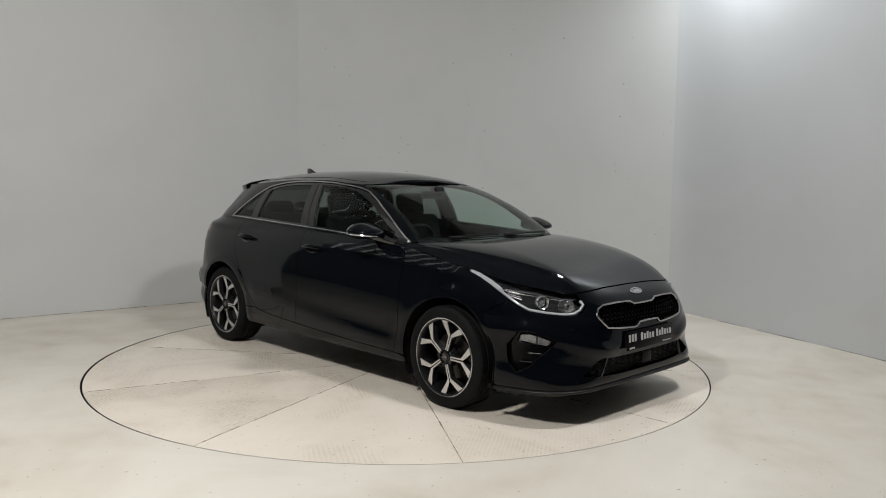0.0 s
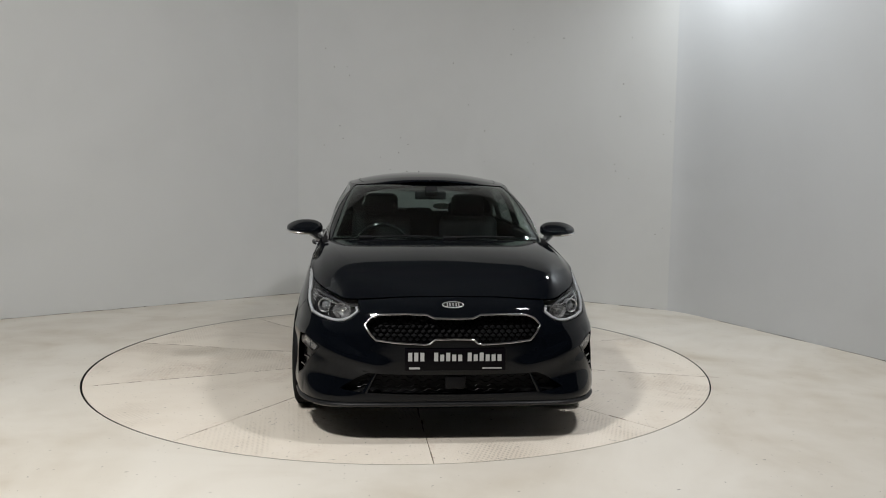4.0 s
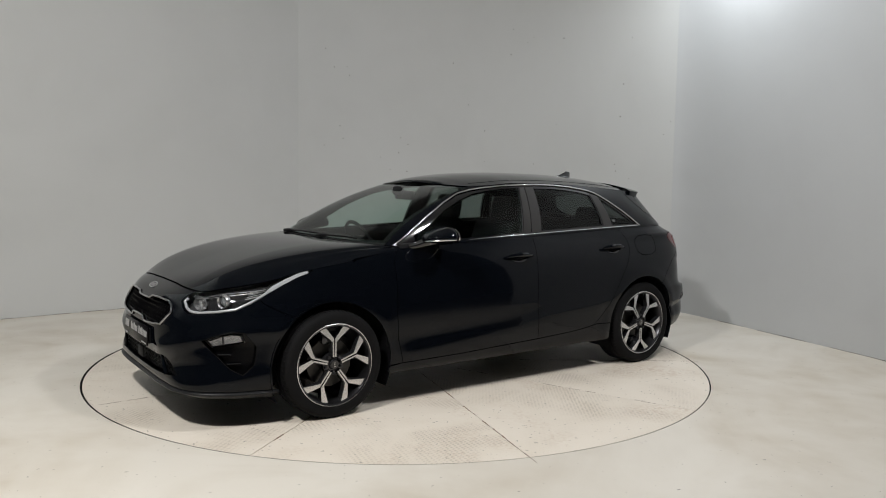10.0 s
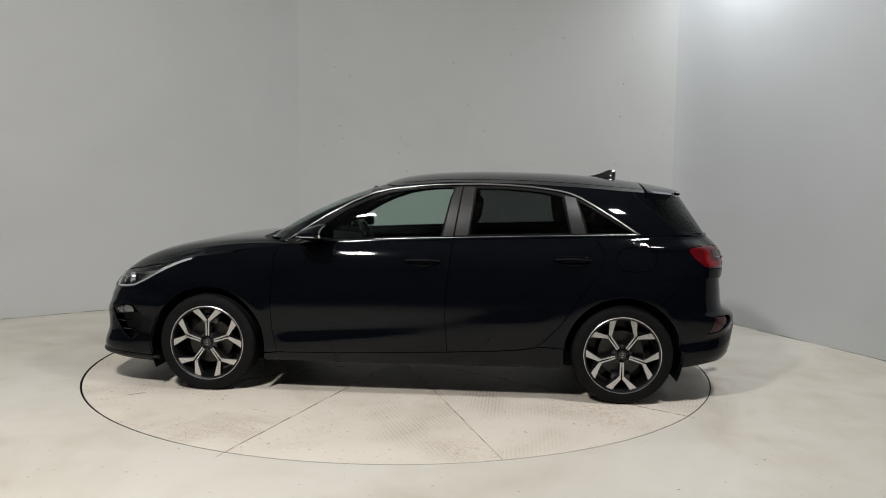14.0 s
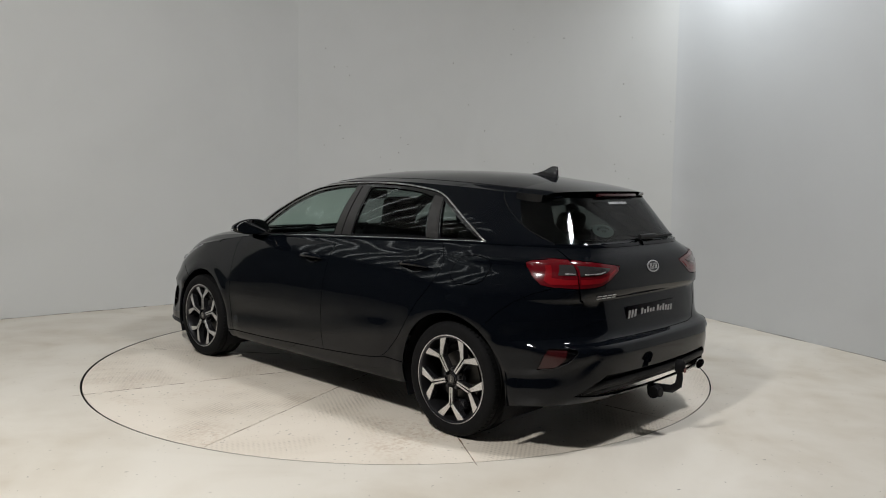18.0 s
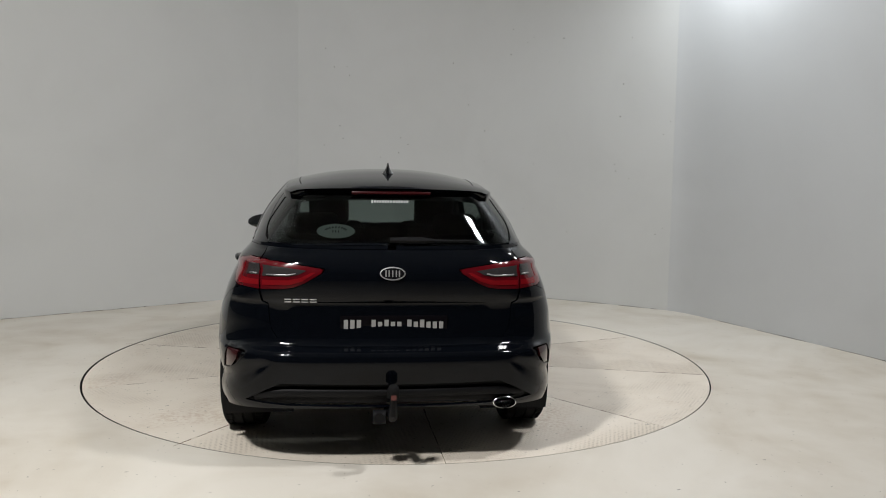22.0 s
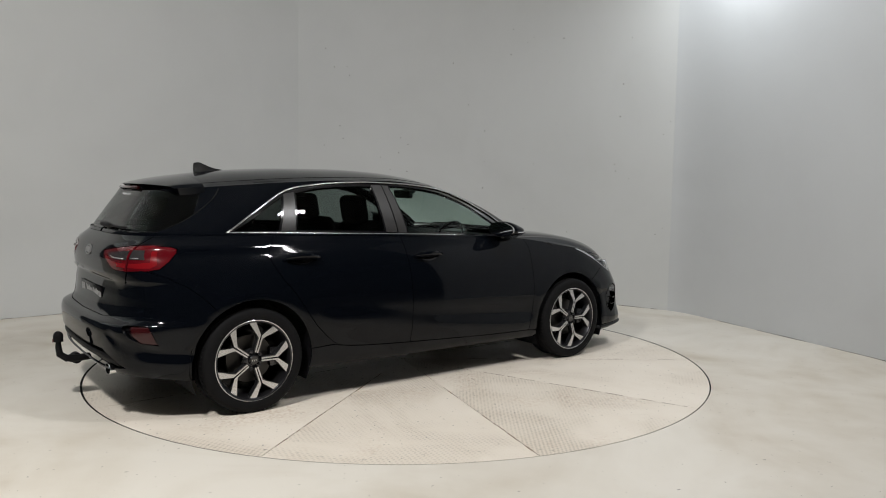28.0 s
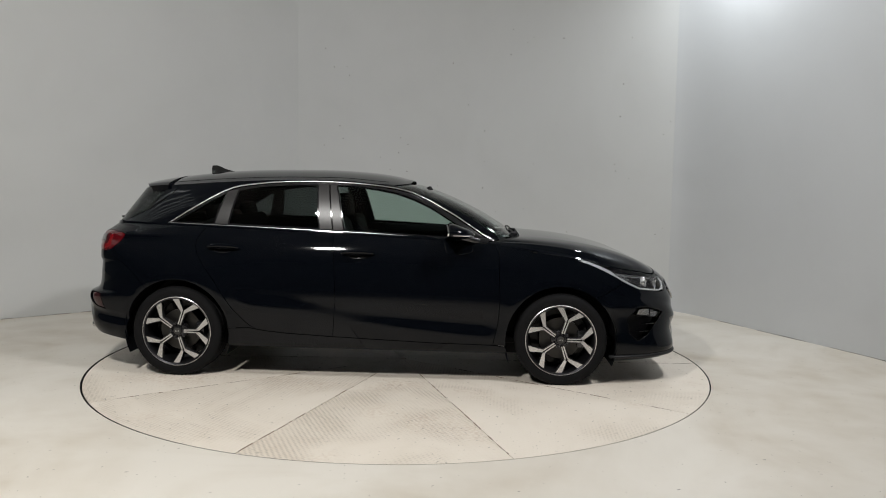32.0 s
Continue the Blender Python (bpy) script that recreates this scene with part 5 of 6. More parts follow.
plate("front_plate", Matrix.Translation(at(2.203, 0.006, 0.462)) @ FACE_F @ pose(0, 0, 0, -4), "black dealer plate with light lettering bars", M_WHITEBAR)
boxes("plate_holder", M_PLASTIC, car, [((0.02, 0.50, 0.09), (2.190, 0.006, 0.462), 0)])
plate("rear_plate", Matrix.Translation(at(-2.012, -0.010, 0.667)) @ FACE_R @ pose(0, 0, 0, 4), "black dealer plate with light lettering bars, coloured dimmer for weaker light", M_SHADEBAR)


def badge(name, S, uv, a, b, label):
    fr = on(S, uv, 0.0)
    bm = bmesh.new()
    n = 40
    ring_ = []
    for k in range(n):
        t = 2 * math.pi * k / n
        ring_.append([bm.verts.new(fr @ Vector((x * math.cos(t), y * math.sin(t), z))) for x, y, z in ((a, b, 0), (a, b, 0.004), (a - 0.006, b - 0.006, 0.005), (a - 0.006, b - 0.006, 0.001))])
    for k in range(n):
        p, q = ring_[k], ring_[(k + 1) % n]
        for i in range(3):
            bm.faces.new((p[i], q[i], q[i + 1], p[i + 1]))
    rim = part(name, bm, M_BADGE, car, label, smooth=True)
    bm = bmesh.new()
    vs = [bm.verts.new(fr @ Vector(((a - 0.004) * math.cos(2 * math.pi * k / n), (b - 0.004) * math.sin(2 * math.pi * k / n), 0.002))) for k in range(n)]
    bm.faces.new(vs)
    part("badge_field", bm, M_PIANO, rim)
    bm = bmesh.new()
    h = b * 0.95
    bars = ((-0.52, -0.52), (-0.28, -0.28), (0.0, 0.0), (0.28, 0.28), (0.52, 0.52))
    for i, (x0, x1) in enumerate(bars):
        lo, hi = Vector((x0 * a, -h / 2, 0.004)), Vector((x1 * a, h / 2, 0.004))
        d = hi - lo
        box(bm, 0.006, d.length, 0.003, fr @ Matrix.Translation((lo + hi) / 2) @ pose(0, 0, 0, 0, 0, -math.degrees(math.atan2(d.x, d.y))))
    part("badge_strokes", bm, M_BADGE, rim)


badge("front_badge", LOWER, (0.0, 0.935), 0.058, 0.024, "oval chrome front badge")
badge("rear_badge", TAILED, (1.0, rear_v(0.01, 0.927)), 0.062, 0.033, "oval chrome rear badge")
bm = bmesh.new()
for k in range(4):
    fr = on(TAILED, path(LOWER, "r %f 0.796" % (0.498 - 0.040 * k))[0], 0.002)
    for dy in (0.007, -0.007):
        box(bm, 0.032, 0.005, 0.003, fr @ pose(0, dy, 0))
part("model_badge", bm, M_BADGE, car, "small chrome model badge strokes")

# tail lamps
tail_outer = path(LOWER, TL_OUT + ";" + TL_UP + ";" + TL_LOW)
tail_inner = path(LOWER, "r 0.631 0.990;" + TL_UP_IN + ";" + TL_LOW_IN + ";r 0.631 0.847")
smoke_out = path(LOWER, "r 0.692 0.967;r 0.640 0.967;r 0.640 0.914;r 0.71 0.915")
smoke_in = path(LOWER, "r 0.622 0.962;r 0.50 0.950;r 0.41 0.938;r 0.45 0.918;r 0.50 0.910;r 0.622 0.910")
bright_out = path(LOWER, "s -1.826 0.962;s -1.852 0.964;s -1.870 0.902;r 0.69 0.895;r 0.640 0.893;r 0.640 0.869;r 0.69 0.868;s -1.872 0.869;s -1.838 0.888")
bright_in = path(LOWER, "r 0.622 0.892;r 0.50 0.893;r 0.44 0.905;r 0.385 0.930;r 0.365 0.930;r 0.43 0.888;r 0.49 0.869;r 0.622 0.868")
for s in (1, -1):
    lamp = panel("tail_lamp", LOWER, tail_outer, M_REDDARK, car, lift=0.001, side=s, depth=0.02, label="red tail lamp with smoked insert")
    panel("smoked_lens", LOWER, smoke_out, M_SMOKE, lamp, lift=0.003, depth=0.004, side=s, gap=0.0, label="smoked grey lens")
    panel("light_band", LOWER, bright_out, M_RED, lamp, lift=0.003, depth=0.004, side=s, gap=0.0, step=0.02, label="bright red light band")
    lamp = panel("tailgate_lamp", LOWER, tail_inner, M_REDDARK, car, lift=0.001, side=s, depth=0.02, label="red tailgate lamp with smoked insert")
    panel("smoked_lens", LOWER, smoke_in, M_SMOKE, lamp, lift=0.003, depth=0.004, side=s, gap=0.0, label="smoked grey lens")
    panel("light_band", LOWER, bright_in, M_RED, lamp, lift=0.003, depth=0.004, side=s, gap=0.0, step=0.02, label="bright red light band")
    # pale raised strips imitate the white gleam on the smoked lenses
    for line in ("r 0.60 0.917;r 0.50 0.917;r 0.46 0.924", "r 0.684 0.922;r 0.645 0.921"):
        trim("reflector_streak", LOWER, path(LOWER, line), 0.007, 0.003, M_FACET, lamp, lift=0.004, side=s, label="pale strip standing in for a gleam on the smoked lens")
    pocket = panel("reflector_pocket", LOWER, REFLECTOR, M_POCKET, car, gap=-0.002, lift=-0.014, depth=-0.013, side=s, label="gloss black reflector pocket")
    trim("pocket_edge", LOWER, REFLECTOR, 0.005, 0.002, M_POCKET, pocket, closed=True, side=s)
    panel("rear_reflector", LOWER, REFLECTOR_LENS, M_DULLRED, pocket, gap=0.0, lift=-0.004, depth=0.01, side=s, step=0.015, label="dark red bumper reflector")
bar = path(LOWER, "r 0.66 0.335;r 0.60 0.350;r 0.50 0.360;r 0.25 0.358;r 0.02 0.356")
bar = bar + [(2 - u, v) for u, v in reversed(bar)]
trim("diffuser_bar", TAILED, bar, 0.045, 0.016, M_PLASTIC, car, lift=-0.02, label="black plastic diffuser bar")

# exhaust and tow bar
bm = bmesh.new()
n = 32
rings = []
for x, k in ((-1.82, 0.9), (-2.02, 0.95), (-2.058, 1.04), (-2.061, 0.96), (-2.043, 0.92), (-1.93, 0.86)):
    rings.append([bm.verts.new(at(x, -0.553 + 0.056 * k * math.cos(2 * math.pi * i / n), 0.297 + 0.029 * k * math.sin(2 * math.pi * i / n))) for i in range(n)])
for p, q in zip(rings, rings[1:]):
    for i in range(n):
        bm.faces.new((p[i], p[(i + 1) % n], q[(i + 1) % n], q[i]))
bm.faces.new(rings[-1])
part("exhaust_tip", bm, M_CHROME, car, "oval chrome exhaust tip", smooth=True)
bm = bmesh.new()
tube(bm, [at(-2.03, 0.02, 0.258), at(-2.10, 0.0, 0.258), at(-2.165, 0.0, 0.264), at(-2.202, 0.0, 0.292), at(-2.208, 0.0, 0.335), at(-2.208, 0, 0.385)], [0.022, 0.022, 0.022, 0.021, 0.018, 0.013], 14)
hitch = part("tow_bar", bm, M_PLASTIC, car, "detachable tow bar with capped ball", smooth=True)
bm = bmesh.new()
r = bmesh.ops.create_uvsphere(bm, u_segments=20, v_segments=12, radius=0.029)
bmesh.ops.scale(bm, vec=(1, 1, 1.15), verts=bm.verts)
bmesh.ops.translate(bm, vec=at(-2.208, 0, 0.402), verts=bm.verts)
cyl(bm, 0.0285, 0.0285, 0.03, Matrix.Translation(at(-2.208, 0, 0.386)), 20)
part("ball_cap", bm, M_RUBBER, hitch, "black rubber ball cap", smooth=True)
bm = bmesh.new()
box(bm, 0.002, 0.024, 0.022, Matrix.Translation(at(-2.2375, 0, 0.378)))
part("sticker", bm, plain("faded_red", (0.13, 0.035, 0.03), 0.6), hitch, "faded red sticker")
bm = bmesh.new()
cyl(bm, 0.033, 0.033, 0.06, Matrix.Translation(at(-2.10, 0.062, 0.248)) @ pose(0, 0, 0, 90), 20)
cyl(bm, 0.03, 0.026, 0.03, Matrix.Translation(at(-2.12, 0.062, 0.248)) @ pose(0, 0, 0, 0, -90), 12)
part("hitch_socket", bm, M_PLASTIC, hitch, smooth=True)

# mirrors, handles, aerial, wipers
for s in (1, -1):
    spot = Matrix.Translation(at(0.582, s * 0.905, 1.034)) @ pose(0, 0, 0, 0, 0, -10 * s) @ Matrix.Diagonal((1.08, 1.2, 1.1, 1))

    def taper(yo):
        """Height of the mirror's shell along its width: tall inboard, rounded and low outboard."""
        return 1 - 0.34 * max(0.0, yo) ** 1.6 - 0.05 * max(0.0, -yo) ** 4
    bm = bmesh.new()
    bmesh.ops.create_uvsphere(bm, u_segments=36, v_segments=22, radius=1)
    for v in bm.verts:
        x, y, z = v.co
        yo = math.copysign(abs(y) ** 0.75, y)
        zz = math.copysign(abs(z) ** 0.72, z)
        zz = zz * 0.055 * taper(yo) if z > 0 else zz * 0.044 * (1 - 0.25 * max(0.0, yo) ** 2)
        v.co = (0.132 * x if x > 0 else -0.044 * abs(x) ** 0.5, s * 0.104 * yo, zz * (1 - 0.35 * max(0.0, x)) - 0.012 * max(0.0, x))
    bmesh.ops.transform(bm, matrix=spot, verts=bm.verts)
    mir = part("door_mirror", bm, M_PAINT, car, "gloss black door mirror with bright signal strip", smooth=True)
    bm = bmesh.new()
    pts = []
    for a in np.linspace(5, 96, 18):
        ca, sa = math.cos(radians(a)), math.sin(radians(a))
        pts.append(spot @ Vector((0.129 * ca if ca > 0 else -0.044 * abs(ca) ** 0.5, s * 0.106 * abs(sa) ** 0.75, -0.026 + 0.014 * sa)))
    tube(bm, pts, [0.003 + 0.0035 * math.sin(math.pi * min(1.0, (k + 2) / 20)) for k in range(18)], 8)
    part("signal_strip", bm, M_CHROME, mir, "bright indicator strip", smooth=True)
    bm = bmesh.new()
    edge = []
    for k in range(36):
        c, q = math.cos(2 * math.pi * k / 36), math.sin(2 * math.pi * k / 36)
        yo = math.copysign(abs(c) ** 0.75, c)
        zz = math.copysign(abs(q) ** 0.72, q)
        zz = zz * 0.049 * taper(yo) if q > 0 else zz * 0.038 * (1 - 0.25 * max(0.0, yo) ** 2)
        edge.append(spot @ Vector((-0.0465, s * 0.095 * yo, zz)))
    vs = [bm.verts.new(p) for p in edge]
    f = bm.faces.new(vs if s < 0 else vs[::-1])
    r = bmesh.ops.extrude_face_region(bm, geom=[f])
    bmesh.ops.translate(bm, vec=(0.010, 0, 0), verts=[v for v in r["geom"] if isinstance(v, bmesh.types.BMVert)])
    part("mirror_glass", bm, M_MIRROR, mir, "mirror glass")
    bm = bmesh.new()
    tube(bm, [at(0.755, s * 0.766, 0.964), at(0.715, s * 0.792, 0.974), at(0.66, s * 0.822, 0.996), at(0.605, s * 0.852, 1.014)], [0.022, 0.024, 0.031, 0.036], 14)
    part("mirror_arm", bm, M_PIANO, mir, smooth=True)
    for x0, x1, z in ((0.042, -0.180, 0.872), (-0.885, -1.125, 0.893)):
        xc = (x0 + x1) / 2
        fr = on(LOWER, path(LOWER, "s %f %f" % (xc, z))[0], 0.0, s)
        bm = bmesh.new()
        n = 17
        pts = [fr @ Vector(((t - 0.5) * 0.232, 0.004 * math.sin(math.pi * t), 0.010 + 0.032 * math.sin(math.pi * t) ** 0.5)) for t in np.linspace(0.02, 0.98, n)]
        tube(bm, pts, [0.006 + 0.011 * math.sin(math.pi * t) ** 0.6 for t in np.linspace(0.02, 0.98, n)], 10)
        hd = part("door_handle", bm, M_PAINT, car, smooth=True)
        bm = bmesh.new()
        rr = []
        for k in range(28):
            t = 2 * math.pi * k / 28
            rr.append([bm.verts.new(fr @ Vector((q * 0.072 * math.cos(t), q * 0.034 * math.sin(t) - 0.004, h))) for q, h in ((1.0, 0.003), (0.86, 0.0035), (0.55, 0.0015))])
        for k in range(28):
            p, q = rr[k], rr[(k + 1) % 28]
            bm.faces.new((p[0], q[0], q[1], p[1]))
            bm.faces.new((p[1], q[1], q[2], p[2]))
        bm.faces.new([r_[2] for r_ in rr])
        part("handle_cup", bm, M_PIANO, hd, smooth=True)

bm = bmesh.new()
crest = keyed((0.0, 0.002), (0.25, 0.014), (0.5, 0.034), (0.70, 0.056), (0.82, 0.066), (0.90, 0.064), (0.95, 0.040), (1.0, 0.004))
girth = keyed((0.0, 0.004), (0.2, 0.022), (0.5, 0.035), (0.8, 0.036), (1.0, 0.018))
rings = []
for t in np.linspace(0, 1, 19):
    x, h, w = -1.165 - 0.205 * t, float(crest(t)), float(girth(t))
    zr = float(SPINE_Z(np.array(x))) - 0.003
    sec = [(w, 0.0), (w * 0.62, h * 0.22), (w * 0.26, h * 0.60), (w * 0.12, h * 0.93), (0, h), (-w * 0.12, h * 0.93), (-w * 0.26, h * 0.60), (-w * 0.62, h * 0.22), (-w, 0.0)]
    rings.append([bm.verts.new(at(x - 0.02 * (zz / 0.066) * (t > 0.88), y, zr + zz)) for y, zz in sec])
for p, q in zip(rings, rings[1:]):
    for i in range(8):
        bm.faces.new((p[i], p[i + 1], q[i + 1], q[i]))
bm.faces.new(rings[-1])
fin = part("roof_aerial", bm, M_PIANO, car, "gloss black shark-fin aerial", smooth=True)

for y0, y1, x0 in ((-0.50, -0.02, 0.985), (0.05, 0.52, 0.97)):
    bm = bmesh.new()
    def ws_point(y, v, lift):
        u = np.linspace(-0.33, 0.33, 400)
        r = GLASS(u, np.full(400, v))
        uu = float(np.interp(y, r[:, 1], u))
        return on(GLASS, (uu, v), lift).translation
    pts = [ws_point(y0 + (y1 - y0) * t, 0.006 + 0.016 * t, 0.006 + 0.006 * math.sin(math.pi * t)) for t in np.linspace(0, 1, 14)]
    tube(bm, pts, [0.009] * 3 + [0.006] * 11, 8)
    wip = part("windscreen_wiper", bm, M_PLASTIC, car, "black windscreen wiper", smooth=True)
    bm = bmesh.new()
    cyl(bm, 0.018, 0.014, 0.03, Matrix.Translation(pts[0]), 14)
    box(bm, 0.05, 0.09, 0.022, Matrix.Translation(pts[0] + Vector((0.01, 0.03, 0.002))), 0.008)
    part("wiper_pivot", bm, M_PLASTIC, wip, smooth=True)
bm = bmesh.new()


def rw_point(y, v, lift):
    u = np.linspace(0.74, 1.0, 300)
    r = GLASS(u, np.full(300, v))
    uu = float(np.interp(-abs(y), -r[:, 1], u))
    return on(GLASSED, (uu if y >= 0 else 2 - uu, v), lift).translation


pts = [rw_point(0.01 - 0.42 * t, 0.055 + 0.01 * t, 0.012 + 0.014 * (1 - t)) for t in np.linspace(0, 1, 14)]
tube(bm, pts, [0.014] * 2 + [0.017] * 4 + [0.012] + [0.007] * 7, 8)
part("rear_wiper", bm, M_PLASTIC, car, "black rear wiper", smooth=True)

# sticker on the rear window and dealer strip, as plain shapes
bm = bmesh.new()
fr = on(GLASSED, (locate(GLASS, (1, 2), 0.276, 1.125, 0.80, 1.0)), -0.008)
vs = [bm.verts.new(fr @ Vector((0.094 * math.cos(2 * math.pi * k / 36), 0.040 * math.sin(2 * math.pi * k / 36), 0))) for k in range(36)]
bm.faces.new(vs)
stk = part("window_sticker", bm, plain("sticker_green", (0.40, 0.46, 0.42), 0.6), car, "pale oval window sticker")
bm = bmesh.new()
for k in range(9):
    a = radians(160 - 17.5 * k)
    box(bm, 0.007, 0.011, 0.001, fr @ pose(0.052 * math.cos(a), 0.0215 * math.sin(a), 0.002, 0, 0, math.degrees(a) - 90))
for x in (-0.014, 0.0, 0.014):
    box(bm, 0.006, 0.012, 0.001, fr @ pose(x, -0.003, 0.002))
part("sticker_bars", bm, M_GREY, stk)
bm = bmesh.new()
for k in range(14):
    p = locate(GLASS, (1, 2), abs(0.095 - 0.0135 * k) + 0.001, 1.268, 0.73, 1.0)
    y = 0.095 - 0.0135 * k
    fr = on(GLASSED, (p[0] if y >= 0 else 2 - p[0], p[1]), -0.0015)
    box(bm, 0.009, 0.014 if k % 5 else 0.018, 0.001, fr)
part("window_strip", bm, M_STRIP, car, "white dealer strip bars on the rear window")


# ---------------------------------------------------------------- cabin
def cushion(name, parent, size, m, mat=None, label="", bevel=0.05):
    bm = bmesh.new()
    box(bm, *size, Matrix.Translation(OFF) @ m, min(bevel, min(size) * 0.45), 4)
    return part(name, bm, mat or M_CABIN, parent, label, smooth=True)


for s in (1, -1):
    seat = cushion("front_seat", car, (0.50, 0.50, 0.18), pose(0.10, s * 0.36, 0.48, 0, -6), label="black cloth front seat")
    cushion("seat_back", seat, (0.15, 0.48, 0.60), pose(-0.23, s * 0.36, 0.80, 0, -16), bevel=0.06)
    cushion("headrest", seat, (0.10, 0.27, 0.20), pose(-0.36, s * 0.36, 1.17, 0, -10), bevel=0.05)
    for d in (0.06, -0.06):
        bm = bmesh.new()
        tube(bm, [at(-0.30, s * 0.36 + d, 1.02), at(-0.345, s * 0.36 + d, 1.12)], 0.007, 8)
        part("headrest_post", bm, M_CHROME, seat)
bench = cushion("rear_seat", car, (0.50, 1.24, 0.18), pose(-0.78, 0, 0.50, 0, -5), label="black cloth rear bench")
cushion("seat_back", bench, (0.15, 1.24, 0.56), pose(-1.08, 0, 0.82, 0, -22), bevel=0.05)
for y in (0.40, 0.0, -0.40):
    cushion("headrest", bench, (0.09, 0.25, 0.13 if y else 0.09), pose(-1.20, y, 1.12 if y else 1.08, 0, -15), bevel=0.04)
boxes("parcel_shelf", M_CABIN, car, [((0.60, 1.20, 0.02), (-1.52, 0, 0.985), 0)])
bm = bmesh.new()
prof = [(0.96, 0.955), (0.80, 0.962), (0.62, 0.945), (0.52, 0.90), (0.50, 0.80), (0.55, 0.60), (0.95, 0.55)]
rows = []
for y in (-0.68, -0.62, -0.3, 0, 0.3, 0.62, 0.68):
    k = 0.012 if abs(y) > 0.65 else 0
    rows.append([bm.verts.new(at(x, y, z - k + (0.025 if 0.2 < -y < 0.5 and 0.5 < x < 0.7 else 0))) for x, z in prof])
for p, q in zip(rows, rows[1:]):
    for i in range(len(prof) - 1):
        bm.faces.new((p[i], q[i], q[i + 1], p[i + 1]))
dash = part("dashboard", bm, M_CABIN, car, "black dashboard", smooth=True)
boxes("paper_slip", plain("grey_slip", (0.12, 0.13, 0.13), 0.6), dash, [((0.10, 0.19, 0.004), (0.84, 0.02, 0.972), -6)], bevel=0.001)
bm = bmesh.new()
ctr, tilt = Vector((0.46, -0.36, 0.90)), Matrix.Rotation(radians(-62), 3, "Y")
tube(bm, [ctr + tilt @ Vector((0.182 * math.cos(a), 0.182 * math.sin(a), 0)) + OFF for a in np.linspace(0, 2 * math.pi, 41)], 0.014, 8, caps=False)
steer = part("steering_wheel", bm, M_PIANO, car, "black leather steering wheel", smooth=True)
bm = bmesh.new()
for a in (0, 115, -115):
    d = tilt @ Vector((math.cos(radians(a + 180)), math.sin(radians(a + 180)), 0))
    tube(bm, [ctr + OFF, ctr + OFF + d * 0.18], [0.03, 0.016], 8)
box(bm, 0.12, 0.14, 0.05, Matrix.Translation(ctr + OFF) @ tilt.to_4x4(), 0.02)
part("steering_spokes", bm, M_CABIN, steer, smooth=True)
bm = bmesh.new()
box(bm, 0.03, 0.23, 0.065, Matrix.Translation(at(0.30, 0.0, 1.270)) @ pose(0, 0, 0, 0, -12), 0.014, 3)
box(bm, 0.06, 0.09, 0.06, Matrix.Translation(at(0.36, 0.0, 1.300)) @ pose(0, 0, 0, 0, -30), 0.015, 3)
part("interior_mirror", bm, M_CABIN, car, smooth=True)
inner = panel("headliner", ROOF_TOP, [(x * 0.97 - 0.03, y * 0.96) for x, y in roof_line], plain("headliner_grey", (0.10, 0.10, 0.10), 0.9), car, lift=-0.03, depth=0.0)
for s in (1, -1):
    boxes("door_card", M_CABIN, car, [((1.05, 0.05, 0.06), (0.30, s * 0.745, 0.965), 1), ((0.95, 0.05, 0.06), (-0.72, s * 0.735, 1.0), 1)])


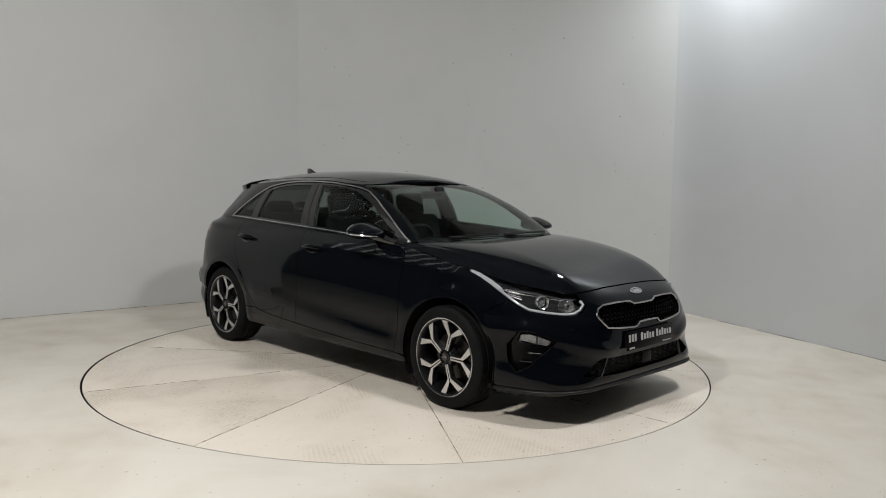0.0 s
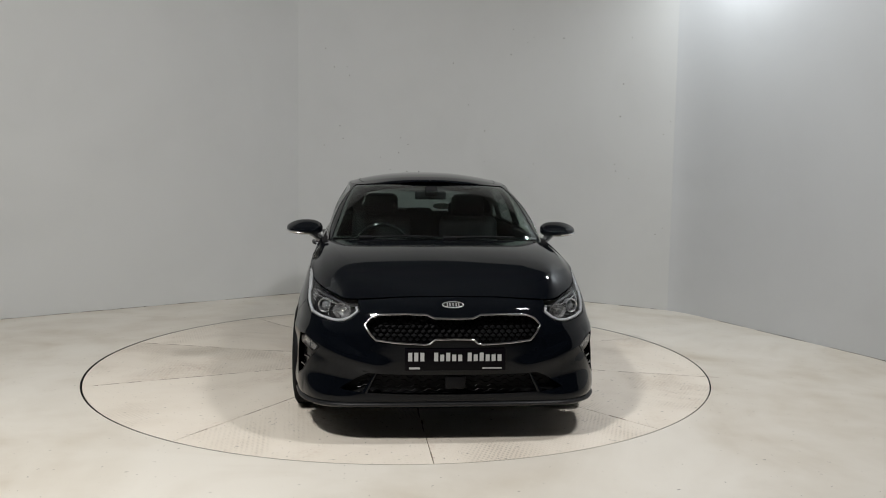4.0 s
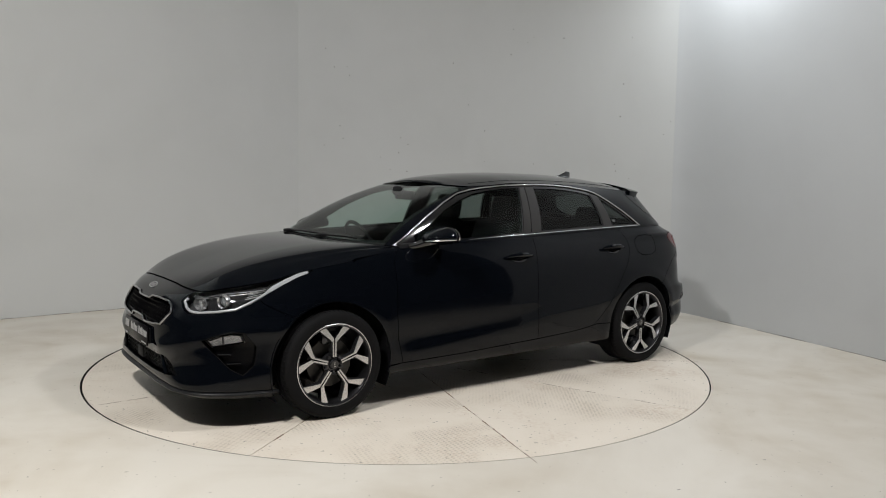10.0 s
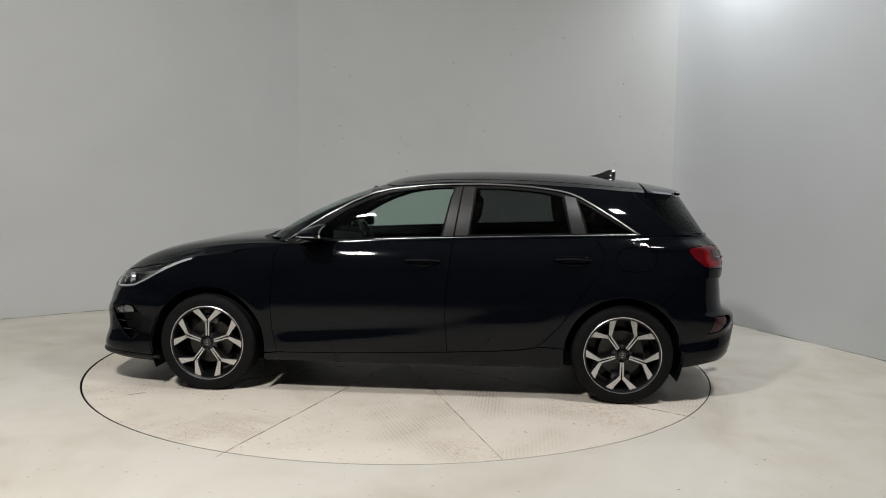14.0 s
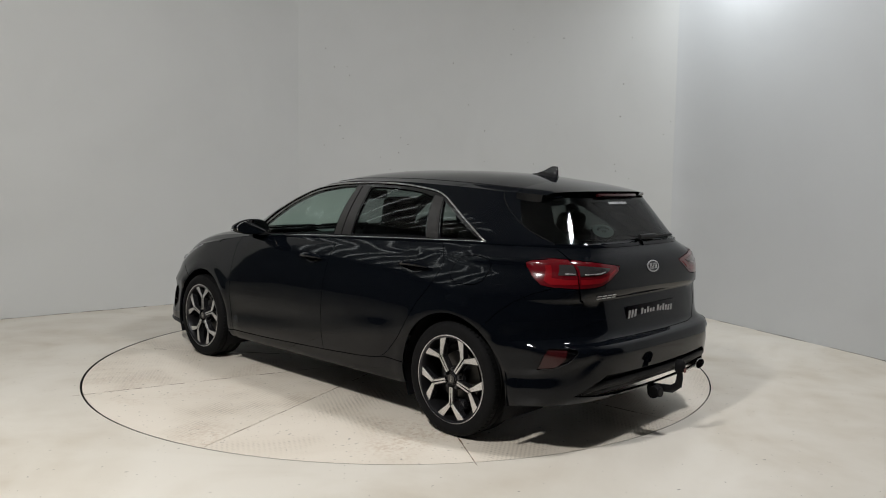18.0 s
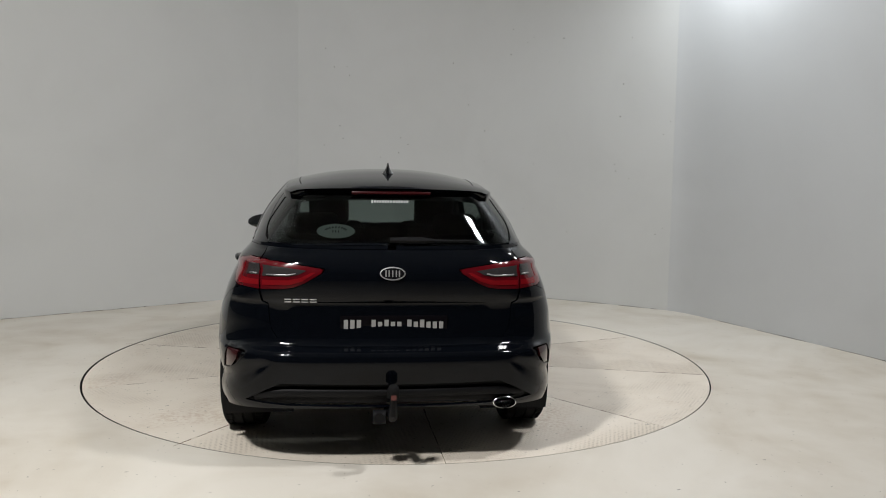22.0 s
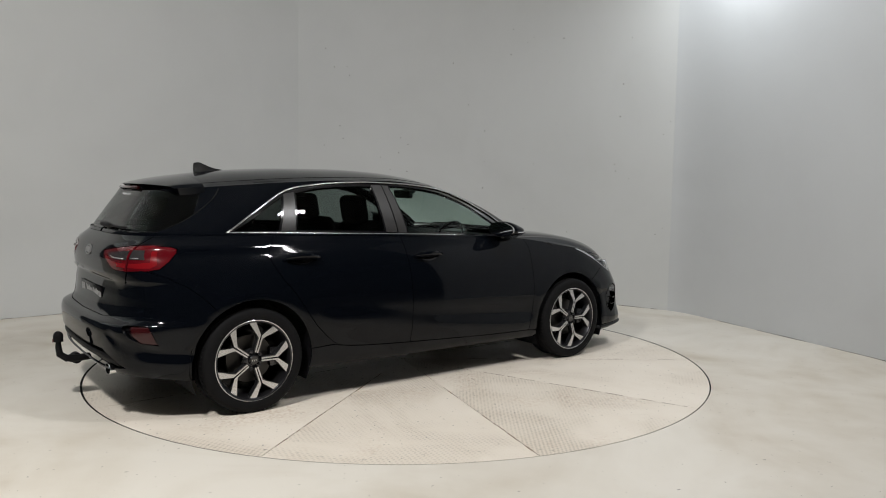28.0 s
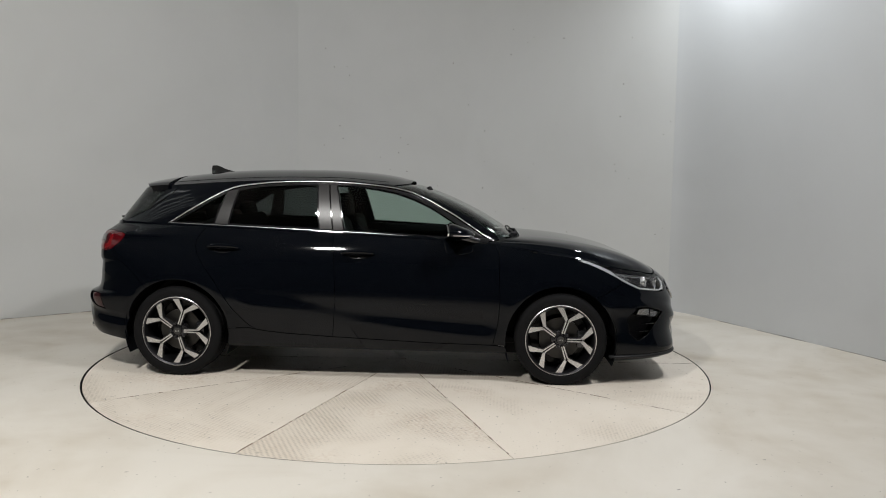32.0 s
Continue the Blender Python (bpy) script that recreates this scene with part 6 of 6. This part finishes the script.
# ---------------------------------------------------------------- turntable
turntable = thing("turntable", pose(0, 0, 0), "round cream painted tread-plate turntable set flush into the floor", "turntable")
first = None
for k in range(10):
    a0, a1 = radians(HEADING + 1.9 + 36 * k), radians(HEADING + 1.9 + 36 * (k + 1))
    if first is None:
        bm = bmesh.new()
        g = 0.0022
        n = 18
        outer = [(PLATE_R * math.cos(t), PLATE_R * math.sin(t)) for t in np.linspace(g / PLATE_R, radians(36) - g / PLATE_R, n)]
        rad = [0.03] + [0.25 + 0.25 * i for i in range(8)]
        ring0 = [(r * math.cos(g / r), r * math.sin(g / r)) for r in rad]
        ring1 = [(r * math.cos(radians(36) - g / r), r * math.sin(radians(36) - g / r)) for r in reversed(rad)]
        prism(bm, ring0 + outer + ring1, -0.03, 0.0)
        first = part("deck_plate", bm, M_PLATE, turntable)
        first.matrix_basis = Matrix.Rotation(a0, 4, "Z")
    else:
        o = bpy.data.objects.new("deck_plate", first.data)
        scene.collection.objects.link(o)
        o.parent, o.matrix_basis = turntable, Matrix.Rotation(a0, 4, "Z")
    rng = random.Random(40 + k)
    bm = bmesh.new()
    r = 0.5
    while r < PLATE_R - 0.05:  # worn, rusty stretches along the seam
        step = rng.uniform(0.03, 0.16)
        if rng.random() < 0.72:
            w = rng.uniform(0.0012, 0.0042)
            o = rng.uniform(-0.002, 0.002)
            pts = [(r, o - w), (r + step * 0.5, o - w * rng.uniform(0.5, 1.4)), (r + step, o - w * 0.3), (r + step, o + w * 0.3), (r + step * 0.5, o + w * rng.uniform(0.5, 1.4)), (r, o + w)]
            prism(bm, pts, 0.0, 0.0008)
        r += step * rng.uniform(1.0, 1.6)
    o = tagged(part("seam_rust", bm, M_RUST, turntable, "worn rusty edge of the deck seams"), kind="stuff")
    o.matrix_basis = Matrix.Rotation(a0, 4, "Z")


# ---------------------------------------------------------------- flood lamps and roof beams
def flood_lamp(eye, target, sx, sy):
    m = look(eye, target)
    ob = thing("flood_lamp", m, "grey metal flood lamp hung above the booth, lit", "lamp", "flood lamps")
    bm = bmesh.new()
    box(bm, sx + 0.08, sy + 0.08, 0.07, pose(0, 0, 0.055), 0.012)
    part("housing", bm, M_RIMDARK, ob, smooth=True)
    bm = bmesh.new()
    for k in range(7):
        box(bm, 0.012, sy, 0.04, pose((k - 3) * sx / 7, 0, 0.11))
    part("cooling_fins", bm, M_RIMDARK, ob)
    bm = bmesh.new()
    inv = m.inverted()
    top = inv @ Vector((eye[0], eye[1], ROOF_Z + 0.1))
    tube(bm, [Vector((0, 0, 0.09)), top], 0.012, 8)
    part("drop_rod", bm, M_HALL, ob)
    return ob


for eye, target, watts, sx, sy, colour, beam in LAMPS:
    flood_lamp(eye, target, sx, sy)
for k in range(17):
    o = thing("tube_lamp", pose(-9.6, -2.3 + 0.62 * k, ROOF_Z - 0.55, 0, 0, -8), "slim lit tube lamp under the dark hall roof", "lamp", "tube lamps")
    bm = bmesh.new()
    box(bm, 9.5, 0.07, 0.05, pose(0, 0, 0.045), 0.006)
    part("lamp_body", bm, M_HALL, o)
    bm = bmesh.new()
    box(bm, 9.4, 0.055, 0.03, pose(0, 0, 0), 0.01)
    part("tube", bm, M_TUBE, o)
    for x in (-4.2, 4.2):
        bm = bmesh.new()
        tube(bm, [(x, 0, 0.06), (x, 0, 0.66)], 0.006, 6)
        part("hanger", bm, M_HALL, o)


def motions():
    walk(car, [(t, pose(0, 0, 0, 0, 0, HEADING + RATE * t)) for t in range(33)])
    walk(turntable, [(t, pose(0, 0, 0, 0, 0, RATE * t)) for t in range(33)])


motions()
